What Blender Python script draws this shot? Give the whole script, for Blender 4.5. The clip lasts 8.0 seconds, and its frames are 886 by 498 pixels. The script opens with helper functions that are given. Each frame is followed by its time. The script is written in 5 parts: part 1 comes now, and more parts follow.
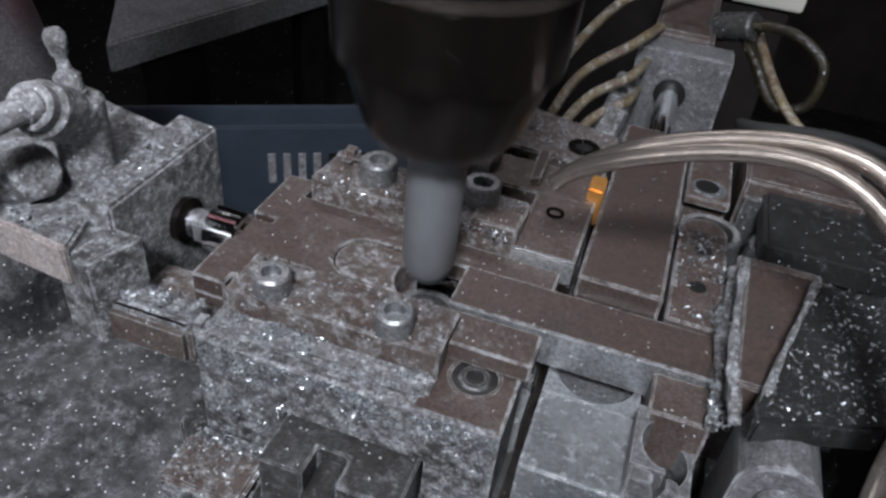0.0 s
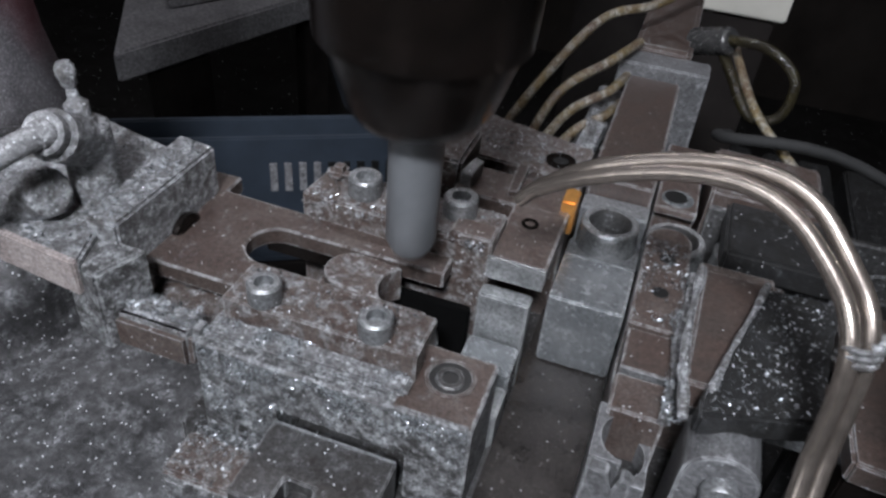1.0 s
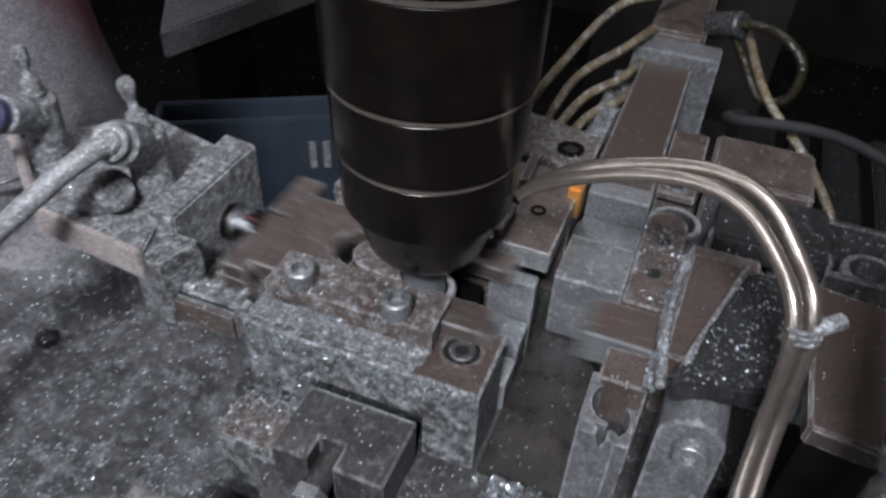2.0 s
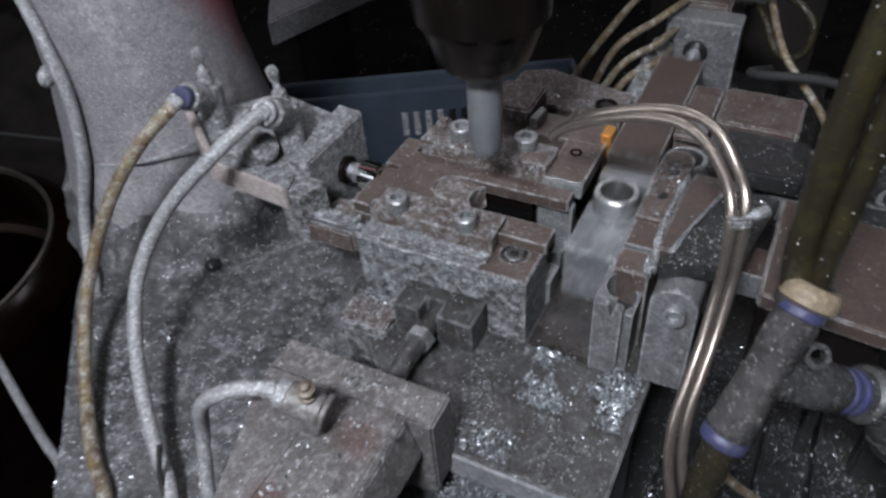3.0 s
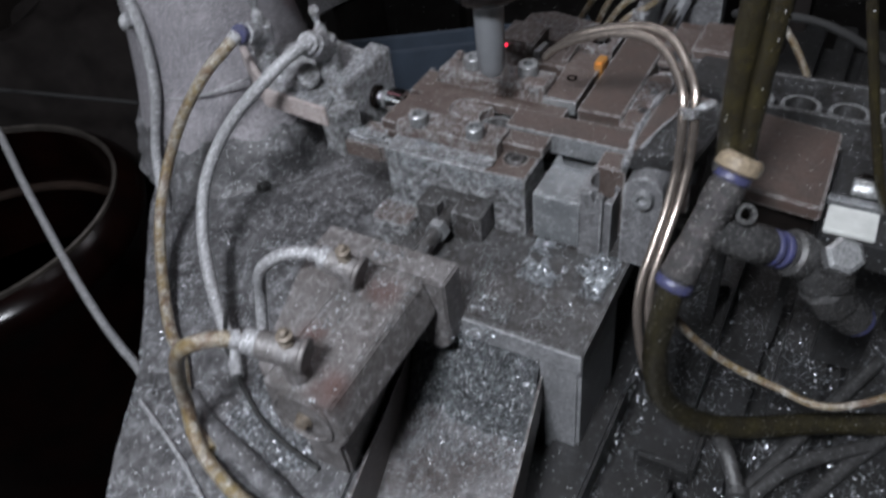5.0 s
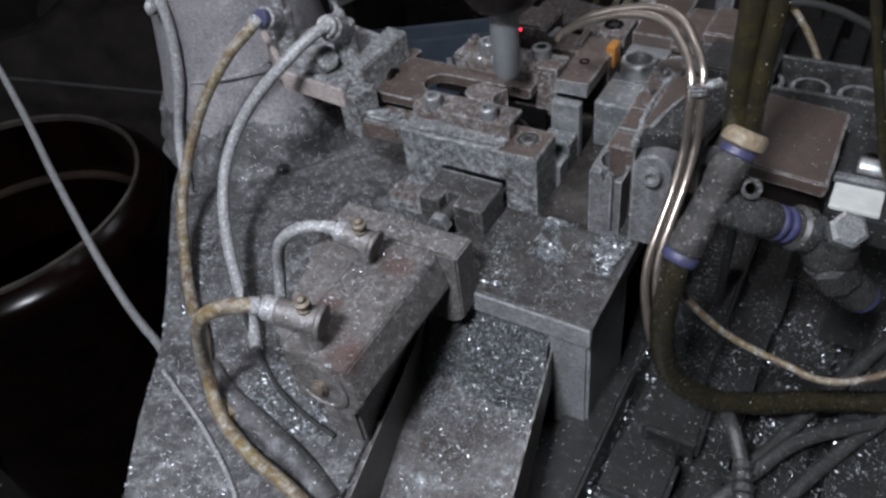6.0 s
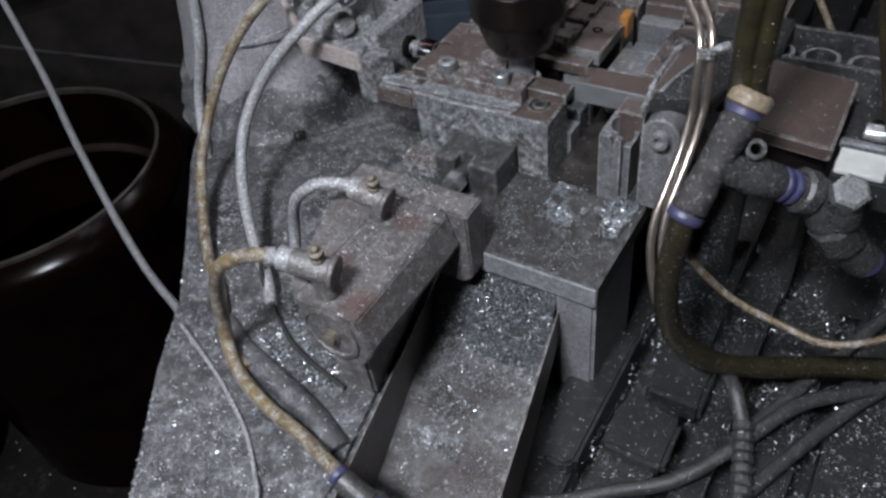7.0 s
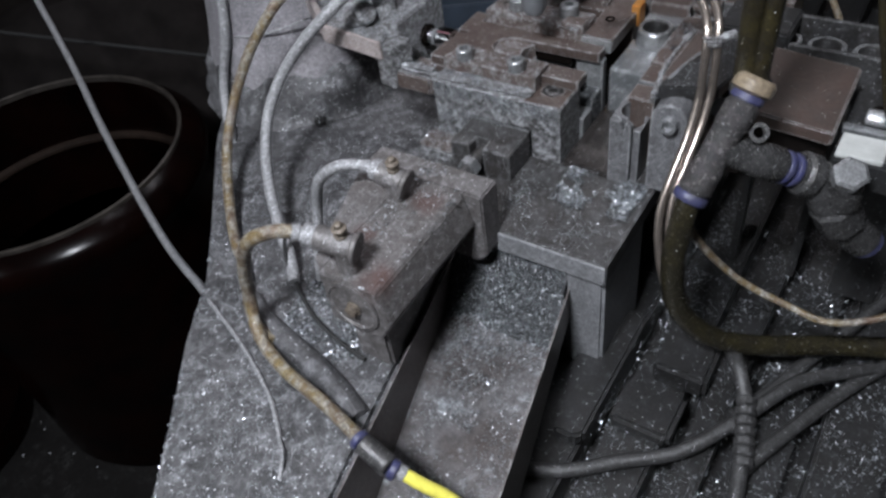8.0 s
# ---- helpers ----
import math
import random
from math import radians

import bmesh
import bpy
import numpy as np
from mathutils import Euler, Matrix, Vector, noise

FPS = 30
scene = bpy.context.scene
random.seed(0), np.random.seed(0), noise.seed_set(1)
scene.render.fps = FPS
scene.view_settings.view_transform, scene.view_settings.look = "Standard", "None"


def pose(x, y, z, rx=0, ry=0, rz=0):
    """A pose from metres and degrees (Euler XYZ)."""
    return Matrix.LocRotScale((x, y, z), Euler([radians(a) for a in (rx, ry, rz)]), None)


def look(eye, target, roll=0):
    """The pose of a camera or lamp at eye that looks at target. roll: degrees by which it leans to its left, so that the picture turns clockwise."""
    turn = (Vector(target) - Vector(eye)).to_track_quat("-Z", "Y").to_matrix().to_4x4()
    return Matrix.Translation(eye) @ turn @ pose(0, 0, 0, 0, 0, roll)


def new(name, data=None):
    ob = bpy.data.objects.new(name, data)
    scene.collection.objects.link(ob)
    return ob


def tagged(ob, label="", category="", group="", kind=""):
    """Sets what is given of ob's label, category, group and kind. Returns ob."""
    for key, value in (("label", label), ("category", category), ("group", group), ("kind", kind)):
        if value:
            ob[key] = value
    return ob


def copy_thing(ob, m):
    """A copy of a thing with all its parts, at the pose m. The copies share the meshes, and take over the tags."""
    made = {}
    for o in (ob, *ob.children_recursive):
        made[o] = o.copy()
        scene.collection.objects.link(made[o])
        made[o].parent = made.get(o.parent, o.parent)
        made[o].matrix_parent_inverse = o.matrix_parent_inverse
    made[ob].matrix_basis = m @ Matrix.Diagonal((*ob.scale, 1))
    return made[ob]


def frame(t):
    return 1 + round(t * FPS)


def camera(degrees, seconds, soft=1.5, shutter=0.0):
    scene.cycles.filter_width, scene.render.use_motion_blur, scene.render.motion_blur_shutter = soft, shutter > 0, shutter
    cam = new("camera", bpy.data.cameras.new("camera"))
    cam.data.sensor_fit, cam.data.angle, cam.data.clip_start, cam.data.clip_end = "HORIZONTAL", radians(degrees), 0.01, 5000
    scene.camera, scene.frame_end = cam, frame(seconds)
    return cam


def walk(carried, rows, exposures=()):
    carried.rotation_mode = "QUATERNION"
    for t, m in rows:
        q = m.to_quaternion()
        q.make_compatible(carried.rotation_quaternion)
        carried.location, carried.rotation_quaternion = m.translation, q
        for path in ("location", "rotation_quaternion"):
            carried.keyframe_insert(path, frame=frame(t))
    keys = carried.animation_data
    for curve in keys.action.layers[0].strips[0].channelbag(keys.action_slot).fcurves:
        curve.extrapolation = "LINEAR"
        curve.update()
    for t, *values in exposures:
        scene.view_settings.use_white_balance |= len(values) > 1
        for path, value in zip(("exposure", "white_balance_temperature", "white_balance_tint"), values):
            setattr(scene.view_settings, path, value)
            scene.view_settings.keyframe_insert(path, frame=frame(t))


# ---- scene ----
# Camera: hand-held, backing away from a drilling fixture. Machine axes: x along the slide, y away, z up from the bed's top.
cam = camera(61.0, 8.0, soft=2.7, shutter=0.5)
PATH = [
    (0, (0.0199, -0.1864, 0.2895), (-0.1895, 0.5796, -0.3183), 6.60),
    (0.5, (0.0234, -0.1953, 0.3035), (-0.1813, 0.5731, -0.3029), 6.35),
    (1, (0.0374, -0.2009, 0.3106), (-0.1824, 0.5632, -0.2960), 5.71),
    (1.2, (0.0430, -0.2070, 0.3140), (-0.1823, 0.5626, -0.2968), 5.60),
    (2.3, (0.0810, -0.2410, 0.3640), (-0.2215, 0.4335, -0.3095), 0.30),
    (2.5, (0.1035, -0.2621, 0.3731), (-0.2347, 0.3864, -0.3089), -1.69),
    (3, (0.1303, -0.3343, 0.4223), (-0.2374, 0.3080, -0.2502), -5.06),
    (3.5, (0.1602, -0.3778, 0.4405), (-0.2146, 0.2692, -0.2236), -6.56),
    (4, (0.1759, -0.3888, 0.4484), (-0.1963, 0.2538, -0.2212), -7.20),
    (4.5, (0.1901, -0.4039, 0.4566), (-0.1927, 0.2322, -0.2133), -7.60),
    (5, (0.2042, -0.4343, 0.4446), (-0.2015, 0.1712, -0.2400), -7.88),
    (5.2, (0.2080, -0.4500, 0.4320), (-0.2000, 0.1555, -0.2515), -6.90),
    (6.5, (0.2257, -0.4578, 0.4485), (-0.2072, 0.1253, -0.2389), -9.71),
    (7, (0.2344, -0.4749, 0.4371), (-0.2031, 0.0967, -0.2571), -8.87),
    (7.5, (0.2390, -0.4775, 0.4476), (-0.2023, 0.0879, -0.2492), -9.59),
    (8, (0.2486, -0.4980, 0.4495), (-0.2016, 0.0565, -0.2505), -9.59),
]
walk(cam, [(t, look(eye, target, roll)) for t, eye, target, roll in PATH])

# ---- light ----
FLOOR = -1.15
world = bpy.data.worlds.new("world")
scene.world = world
world.use_nodes = True
wn = world.node_tree
sky = wn.nodes.new("ShaderNodeTexSky")
sky.sky_type, sky.sun_disc = "NISHITA", False
sky.sun_elevation, sky.sun_rotation = radians(35), radians(200)
wn.links.new(sky.outputs[0], wn.nodes["Background"].inputs[0])
wn.nodes["Background"].inputs[1].default_value = 0.04


def area(name, eye, target, sx, sy, watts, colour):
    lamp = bpy.data.lights.new(name, "AREA")
    lamp.shape, lamp.size, lamp.size_y, lamp.energy, lamp.color = "RECTANGLE", sx, sy, watts, colour
    ob = new(name, lamp)
    ob.matrix_world = look(eye, target)
    return ob


# daylight in the opening of the window behind the camera, and unseen light from overhead
area("window_daylight", (-1.55, -2.37, 0.95), (-0.1, 0.0, 0.0), 1.5, 1.3, 12, (0.88, 0.93, 1.0))
area("work_lamp", (0.07, -0.8, 1.06), (-0.05, 0.0, 0.0), 0.24, 0.16, 31.5, (0.875, 0.915, 1.0))
area("overhead_fill", (-0.1, 0.3, 1.6), (-0.1, 0.1, 0.0), 1.2, 0.08, 4.5, (0.92, 0.93, 1.0))

# second fill, added to brighten the plate at the back; no lamp known there
area("overhead_fill", (-0.7, 1.5, 1.9), (-0.7, 1.4, 0.0), 1.2, 0.08, 9, (0.95, 0.93, 1.0))

# ---- materials ----


def node_mat(name):
    m = bpy.data.materials.new(name)
    m.use_nodes = True
    return m, m.node_tree, m.node_tree.nodes["Principled BSDF"]


def ramp(nt, src, a, b, ca=(0, 0, 0, 1), cb=(1, 1, 1, 1)):
    r = nt.nodes.new("ShaderNodeValToRGB")
    r.color_ramp.elements[0].position, r.color_ramp.elements[1].position = a, b
    r.color_ramp.elements[0].color, r.color_ramp.elements[1].color = ca, cb
    nt.links.new(src, r.inputs[0])
    return r.outputs[0]


def mix(nt, fac, a, b):
    n = nt.nodes.new("ShaderNodeMix")
    n.data_type = "RGBA"
    for sock, v in ((n.inputs[0], fac), (n.inputs[6], a), (n.inputs[7], b)):
        if isinstance(v, (int, float)):
            sock.default_value = v
        elif isinstance(v, tuple):
            sock.default_value = (*v[:3], 1)
        else:
            nt.links.new(v, sock)
    return n.outputs[2]


def noise_tex(nt, co, scale, detail=4, rough=0.6):
    n = nt.nodes.new("ShaderNodeTexNoise")
    n.inputs["Scale"].default_value, n.inputs["Detail"].default_value, n.inputs["Roughness"].default_value = scale, detail, rough
    nt.links.new(co, n.inputs["Vector"])
    return n.outputs[0]


def surface(name, base, second, dust=(0.3, 0.3, 0.31), amount=0.5, speck=0.5, metal=0.6, rough=0.45, big=60, fine=900, bump=0.25, seed=0.0, edge=0.0):
    """A worn workshop surface: two base colours in patches, dry dust in blotches, bright swarf specks, fine relief."""
    m, nt, p = node_mat(name)
    tc = nt.nodes.new("ShaderNodeTexCoord")
    mp = nt.nodes.new("ShaderNodeMapping")
    mp.inputs["Location"].default_value = (seed, seed * 0.7, seed * 1.3)
    nt.links.new(tc.outputs["Object"], mp.inputs[0])
    co = mp.outputs[0]
    n1, n2, n3 = noise_tex(nt, co, big, 5), noise_tex(nt, co, fine, 3), noise_tex(nt, co, big * 3.1, 6, 0.7)
    col = mix(nt, ramp(nt, n1, 0.35, 0.65), base, second)
    col = mix(nt, ramp(nt, n2, 0.3, 0.75), col, mix(nt, 0.35, col, (0.02, 0.018, 0.016)))
    n4 = noise_tex(nt, co, big * 9, 4, 0.75)
    col = mix(nt, ramp(nt, n4, 0.38, 0.62), mix(nt, 0.55, col, (0.012, 0.011, 0.011)), col)
    dmask = ramp(nt, n3, 0.68 - 0.42 * amount, 0.88 - 0.42 * amount)
    # the dust is made of chips of a millimetre or two, each with its own tone and tilt
    warp = nt.nodes.new("ShaderNodeVectorMath")
    warp.operation = "MULTIPLY_ADD"
    wn3 = nt.nodes.new("ShaderNodeTexNoise")
    wn3.inputs["Scale"].default_value = fine * 0.9
    nt.links.new(co, wn3.inputs["Vector"])
    nt.links.new(wn3.outputs["Color"], warp.inputs[0])
    warp.inputs[1].default_value = (0.0016, 0.0016, 0.0016)
    nt.links.new(co, warp.inputs[2])
    chips = nt.nodes.new("ShaderNodeTexVoronoi")
    chips.inputs["Scale"].default_value = fine * 0.85
    nt.links.new(warp.outputs[0], chips.inputs["Vector"])
    csep = nt.nodes.new("ShaderNodeSeparateColor")
    nt.links.new(chips.outputs["Color"], csep.inputs[0])
    cell = csep.outputs[1]
    tone = ramp(nt, cell, 0.0, 1.0, tuple(c * 0.22 for c in dust) + (1,), tuple(min(1, c * 1.25) for c in dust) + (1,))
    col = mix(nt, dmask, col, tone)
    vo = nt.nodes.new("ShaderNodeTexVoronoi")
    vo.inputs["Scale"].default_value = fine * 0.42
    nt.links.new(co, vo.inputs["Vector"])
    sp = ramp(nt, vo.outputs["Distance"], 0.10 + 0.16 * speck, 0.16 + 0.2 * speck, (1, 1, 1, 1), (0, 0, 0, 1))
    pick = nt.nodes.new("ShaderNodeMath")
    pick.operation = "MULTIPLY"
    sep = nt.nodes.new("ShaderNodeSeparateColor")
    nt.links.new(vo.outputs["Color"], sep.inputs[0])
    chosen = ramp(nt, sep.outputs[0], 0.93 - 0.5 * speck, 0.96 - 0.5 * speck)
    nt.links.new(sp, pick.inputs[0])
    nt.links.new(chosen, pick.inputs[1])
    spk = pick.outputs[0]
    if speck > 0:
        col = mix(nt, spk, col, (0.78, 0.8, 0.83))
    if edge > 0:
        bev = nt.nodes.new("ShaderNodeBevel")
        bev.samples = 4
        bev.inputs["Radius"].default_value = 0.0011
        geo = nt.nodes.new("ShaderNodeNewGeometry")
        dot = nt.nodes.new("ShaderNodeVectorMath")
        dot.operation = "DOT_PRODUCT"
        nt.links.new(bev.outputs[0], dot.inputs[0])
        nt.links.new(geo.outputs["Normal"], dot.inputs[1])
        wear = nt.nodes.new("ShaderNodeMath")
        wear.operation = "MULTIPLY"
        nt.links.new(ramp(nt, dot.outputs["Value"], 0.93, 0.995, (edge, edge, edge, 1), (0, 0, 0, 1)), wear.inputs[0])
        nt.links.new(ramp(nt, n3, 0.38, 0.6), wear.inputs[1])
        col = mix(nt, wear.outputs[0], col, (0.55, 0.56, 0.57))
    nt.links.new(col, p.inputs["Base Color"])
    rr = mix(nt, dmask, (rough * 0.75,) * 3, (min(1, rough + 0.18),) * 3)
    rr = mix(nt, n2, rr, (rough,) * 3)
    nt.links.new(rr, p.inputs["Roughness"])
    mm = mix(nt, dmask, (metal,) * 3, (metal * 0.6,) * 3)
    nt.links.new(mm, p.inputs["Metallic"])
    b = nt.nodes.new("ShaderNodeBump")
    b.inputs["Strength"].default_value, b.inputs["Distance"].default_value = bump, 0.0012
    add = nt.nodes.new("ShaderNodeMath")
    add.operation = "MULTIPLY_ADD"
    nt.links.new(n3, add.inputs[0])
    add.inputs[1].default_value = 1.2
    grit = nt.nodes.new("ShaderNodeMath")
    grit.operation = "MULTIPLY_ADD"
    nt.links.new(mix(nt, dmask, (0, 0, 0), cell), grit.inputs[0])
    grit.inputs[1].default_value = 0.9
    nt.links.new(n2, grit.inputs[2])
    nt.links.new(grit.outputs[0], add.inputs[2])
    nt.links.new(add.outputs[0], b.inputs["Height"])
    nt.links.new(b.outputs[0], p.inputs["Normal"])
    return m


def plain(name, col, rough=0.4, metal=0.0, trans=0.0, vary=0.3, scale=200, bump=0.1, second=None):
    m, nt, p = node_mat(name)
    tc = nt.nodes.new("ShaderNodeTexCoord")
    n = noise_tex(nt, tc.outputs["Object"], scale, 5)
    dark = tuple(c * (1 - vary) for c in col) if second is None else second
    nt.links.new(mix(nt, ramp(nt, n, 0.3, 0.7), dark, col), p.inputs["Base Color"])
    p.inputs["Roughness"].default_value, p.inputs["Metallic"].default_value = rough, metal
    p.inputs["Transmission Weight"].default_value = trans
    b = nt.nodes.new("ShaderNodeBump")
    b.inputs["Strength"].default_value, b.inputs["Distance"].default_value = bump, 0.001
    nt.links.new(n, b.inputs["Height"])
    nt.links.new(b.outputs[0], p.inputs["Normal"])
    return m


BROWN = (0.105, 0.071, 0.06)
BROWN2 = (0.165, 0.132, 0.118)
STEEL = (0.30, 0.30, 0.31)
M_BROWN = surface("oil_browned_steel", BROWN, BROWN2, amount=0.25, speck=0.18, metal=0.3, rough=0.36, seed=1, edge=0.8)
M_BROWN_CLEAN = surface("browned_slide_steel", BROWN, (0.085, 0.066, 0.058), amount=0.1, speck=0.12, metal=0.2, rough=0.36, seed=2, edge=0.8)
M_DUSTY = surface("swarf_covered_steel", (0.17, 0.16, 0.155), STEEL, dust=(0.5, 0.51, 0.53), amount=0.65, speck=0.4, metal=0.45, rough=0.38, bump=0.8, seed=3)
M_GREY = surface("worn_bare_steel", (0.27, 0.28, 0.29), (0.40, 0.41, 0.42), amount=0.3, speck=0.3, metal=0.6, rough=0.36, seed=4, edge=0.6)
M_SHUTTLE = surface("oily_bluish_steel", (0.2, 0.215, 0.225), (0.3, 0.315, 0.325), dust=(0.45, 0.46, 0.48), amount=0.3, speck=0.15, metal=0.45, rough=0.3, big=50, seed=29, edge=0.9)
M_SCRAPED = surface("scraped_grey_steel", (0.27, 0.28, 0.285), (0.44, 0.45, 0.455), amount=0.2, speck=0.0, metal=0.5, rough=0.34, seed=16, edge=0.7)
M_BROWN_DUST = surface("dust_spotted_brown_steel", BROWN, BROWN2, dust=(0.34, 0.34, 0.345), amount=0.5, speck=0.3, metal=0.2, rough=0.45, bump=0.5, seed=17, edge=0.6)
M_BRIGHT = surface("bright_ground_steel", (0.5, 0.51, 0.52), (0.62, 0.63, 0.64), amount=0.1, speck=0.0, metal=0.7, rough=0.26, seed=5)
M_BED = surface("oily_bed_steel", (0.068, 0.062, 0.059), (0.13, 0.13, 0.131), dust=(0.22, 0.22, 0.23), amount=0.38, speck=0.3, metal=0.5, rough=0.4, seed=6, edge=0.5)
M_CHANNEL = surface("oily_brown_channel_steel", (0.03, 0.026, 0.024), (0.06, 0.053, 0.05), dust=(0.2, 0.2, 0.21), amount=0.12, speck=0.1, metal=0.4, rough=0.3, seed=31)
M_BROWN_WORN = surface("rubbed_brown_slide_steel", (0.085, 0.056, 0.048), (0.14, 0.11, 0.097), dust=(0.36, 0.36, 0.37), amount=0.26, speck=0.15, metal=0.3, rough=0.38, big=45, seed=32, edge=0.9)
M_BASE = surface("dusty_cast_iron", (0.062, 0.062, 0.065), (0.15, 0.148, 0.153), dust=(0.25, 0.25, 0.262), amount=0.5, speck=0.4, metal=0.3, rough=0.45, big=24, fine=800, bump=0.6, seed=7)
M_TABLE = surface("oily_table_iron", (0.032, 0.032, 0.031), (0.042, 0.043, 0.045), dust=(0.13, 0.135, 0.142), amount=0.3, speck=0.26, metal=0.4, rough=0.4, seed=8)
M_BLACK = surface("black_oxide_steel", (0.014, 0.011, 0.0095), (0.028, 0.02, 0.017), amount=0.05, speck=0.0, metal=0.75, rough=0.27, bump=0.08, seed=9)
M_CYL = surface("dusty_aluminium_body", (0.125, 0.114, 0.109), (0.19, 0.178, 0.176), dust=(0.25, 0.24, 0.243), amount=0.5, speck=0.25, metal=0.3, rough=0.55, big=40, seed=10)


def stained(m, spots, colour):
    """Oil stains of a given place and reach over a finished surface."""
    nt = m.node_tree
    p = nt.nodes["Principled BSDF"]
    col = p.inputs["Base Color"].links[0].from_socket
    tc = nt.nodes.new("ShaderNodeTexCoord")
    n = noise_tex(nt, tc.outputs["Object"], 90, 5)
    for spot, reach in spots:
        d = nt.nodes.new("ShaderNodeVectorMath")
        d.operation = "DISTANCE"
        nt.links.new(tc.outputs["Object"], d.inputs[0])
        d.inputs[1].default_value = spot
        w = nt.nodes.new("ShaderNodeMath")
        w.operation = "MULTIPLY_ADD"
        nt.links.new(n, w.inputs[0])
        w.inputs[1].default_value = reach
        nt.links.new(d.outputs["Value"], w.inputs[2])
        col = mix(nt, ramp(nt, w.outputs[0], reach * 0.75, reach * 1.5, (0.75, 0.75, 0.75, 1), (0, 0, 0, 1)), col, colour)
    nt.links.new(col, p.inputs["Base Color"])


stained(M_CYL, [((0.004, 0.024, 0.105), 0.018), ((0.018, -0.062, 0.105), 0.02), ((-0.022, -0.03, 0.105), 0.014)], (0.075, 0.036, 0.03))
M_HEAP = surface("dark_bluish_swarf", (0.03, 0.032, 0.034), (0.07, 0.075, 0.08), dust=(0.22, 0.235, 0.25), amount=0.45, speck=0.4, metal=0.4, rough=0.35, big=90, fine=900, bump=0.9, seed=33)
M_CHUTE = surface("scuffed_sheet_steel", (0.06, 0.047, 0.043), (0.17, 0.165, 0.17), dust=(0.36, 0.38, 0.4), amount=0.34, speck=0.15, metal=0.3, rough=0.42, big=19, seed=11, edge=0.7)
M_CHUTE_WALL = surface("brown_sheet_steel", (0.10, 0.08, 0.075), (0.15, 0.13, 0.122), amount=0.15, speck=0.05, metal=0.3, rough=0.45, big=30, seed=21, edge=1.0)
M_PALE = surface("pale_scuffed_steel", (0.26, 0.265, 0.275), (0.36, 0.365, 0.38), dust=(0.4, 0.4, 0.41), amount=0.35, speck=0.1, metal=0.25, rough=0.45, big=40, seed=22, edge=0.6)
M_CRUST = surface("crusted_block_steel", (0.06, 0.056, 0.054), (0.17, 0.168, 0.17), dust=(0.5, 0.51, 0.525), amount=0.6, speck=0.35, metal=0.45, rough=0.38, big=55, fine=1200, bump=0.8, seed=23, edge=0.8)
M_LUG = surface("dusty_grey_steel", (0.15, 0.15, 0.155), (0.23, 0.23, 0.24), dust=(0.31, 0.315, 0.325), amount=0.4, speck=0.06, metal=0.3, rough=0.45, big=55, fine=1100, seed=24, edge=0.7)
M_HOSE_D = surface("dark_dusty_hose", (0.026, 0.022, 0.008), (0.014, 0.012, 0.006), dust=(0.18, 0.17, 0.14), amount=0.2, speck=0.05, metal=0.0, rough=0.3, big=90, seed=25)
M_COPPER = plain("tarnished_copper_tube", (0.39, 0.335, 0.295), 0.27, 0.85, vary=0.35, scale=300)
M_OLD_BRASS = plain("dull_old_brass", (0.17, 0.14, 0.11), 0.55, 0.25, vary=0.6, scale=400)
M_BRASS = plain("orange_brass", (0.75, 0.36, 0.10), 0.35, 0.7)
M_CHROME = plain("chrome_rod", (0.75, 0.76, 0.78), 0.1, 1.0, vary=0.1)
M_SPIN = plain("turned_tool_shank", (0.25, 0.26, 0.275), 0.4, 0.6, vary=0.15, scale=80)
M_HOSE = surface("olive_oily_hose", (0.03, 0.0245, 0.0075), (0.013, 0.0105, 0.0055), dust=(0.2, 0.17, 0.09), amount=0.1, speck=0.06, metal=0.0, rough=0.16, big=70, bump=0.4, seed=26)
M_HOSE_Y = surface("stained_yellow_hose", (0.235, 0.175, 0.075), (0.13, 0.085, 0.062), dust=(0.36, 0.34, 0.3), amount=0.55, speck=0.12, metal=0.0, rough=0.32, big=38, bump=0.5, seed=27)
M_HOSE_G = surface("dust_grey_hose", (0.22, 0.22, 0.23), (0.34, 0.34, 0.35), dust=(0.4, 0.4, 0.41), amount=0.6, speck=0.3, metal=0.1, rough=0.5, big=120, seed=12)
M_CABLE = surface("grimy_dark_cable", (0.026, 0.026, 0.026), (0.048, 0.048, 0.048), dust=(0.15, 0.15, 0.155), amount=0.4, speck=0.2, metal=0.0, rough=0.5, big=120, seed=18)
M_PINK = surface("bare_pinkish_steel", (0.46, 0.39, 0.37), (0.62, 0.55, 0.53), amount=0.25, speck=0.1, metal=0.2, rough=0.5, seed=19)
M_YELLOW = plain("bright_yellow_hose", (0.75, 0.68, 0.12), 0.3, 0.0, vary=0.2)
M_BLUE = surface("blue_collar_plastic", (0.045, 0.05, 0.15), (0.06, 0.062, 0.11), dust=(0.22, 0.22, 0.22), amount=0.25, speck=0.0, metal=0.0, rough=0.35, big=160, seed=28)
M_PLASTIC = surface("grimy_fitting_plastic", (0.035, 0.035, 0.036), (0.07, 0.07, 0.07), dust=(0.26, 0.25, 0.24), amount=0.27, speck=0.1, metal=0.1, rough=0.3, big=150, seed=13)
M_TEE = surface("crusted_fitting_plastic", (0.03, 0.029, 0.03), (0.075, 0.07, 0.07), dust=(0.27, 0.25, 0.245), amount=0.36, speck=0.12, metal=0.1, rough=0.26, big=70, bump=0.9, seed=34)
M_CLEAR = plain("yellowed_collar", (0.27, 0.215, 0.15), 0.35, 0.0, vary=0.65, scale=300)
M_LABEL = plain("white_label_plate", (0.55, 0.56, 0.54), 0.35, 0.2, vary=0.25, scale=60)
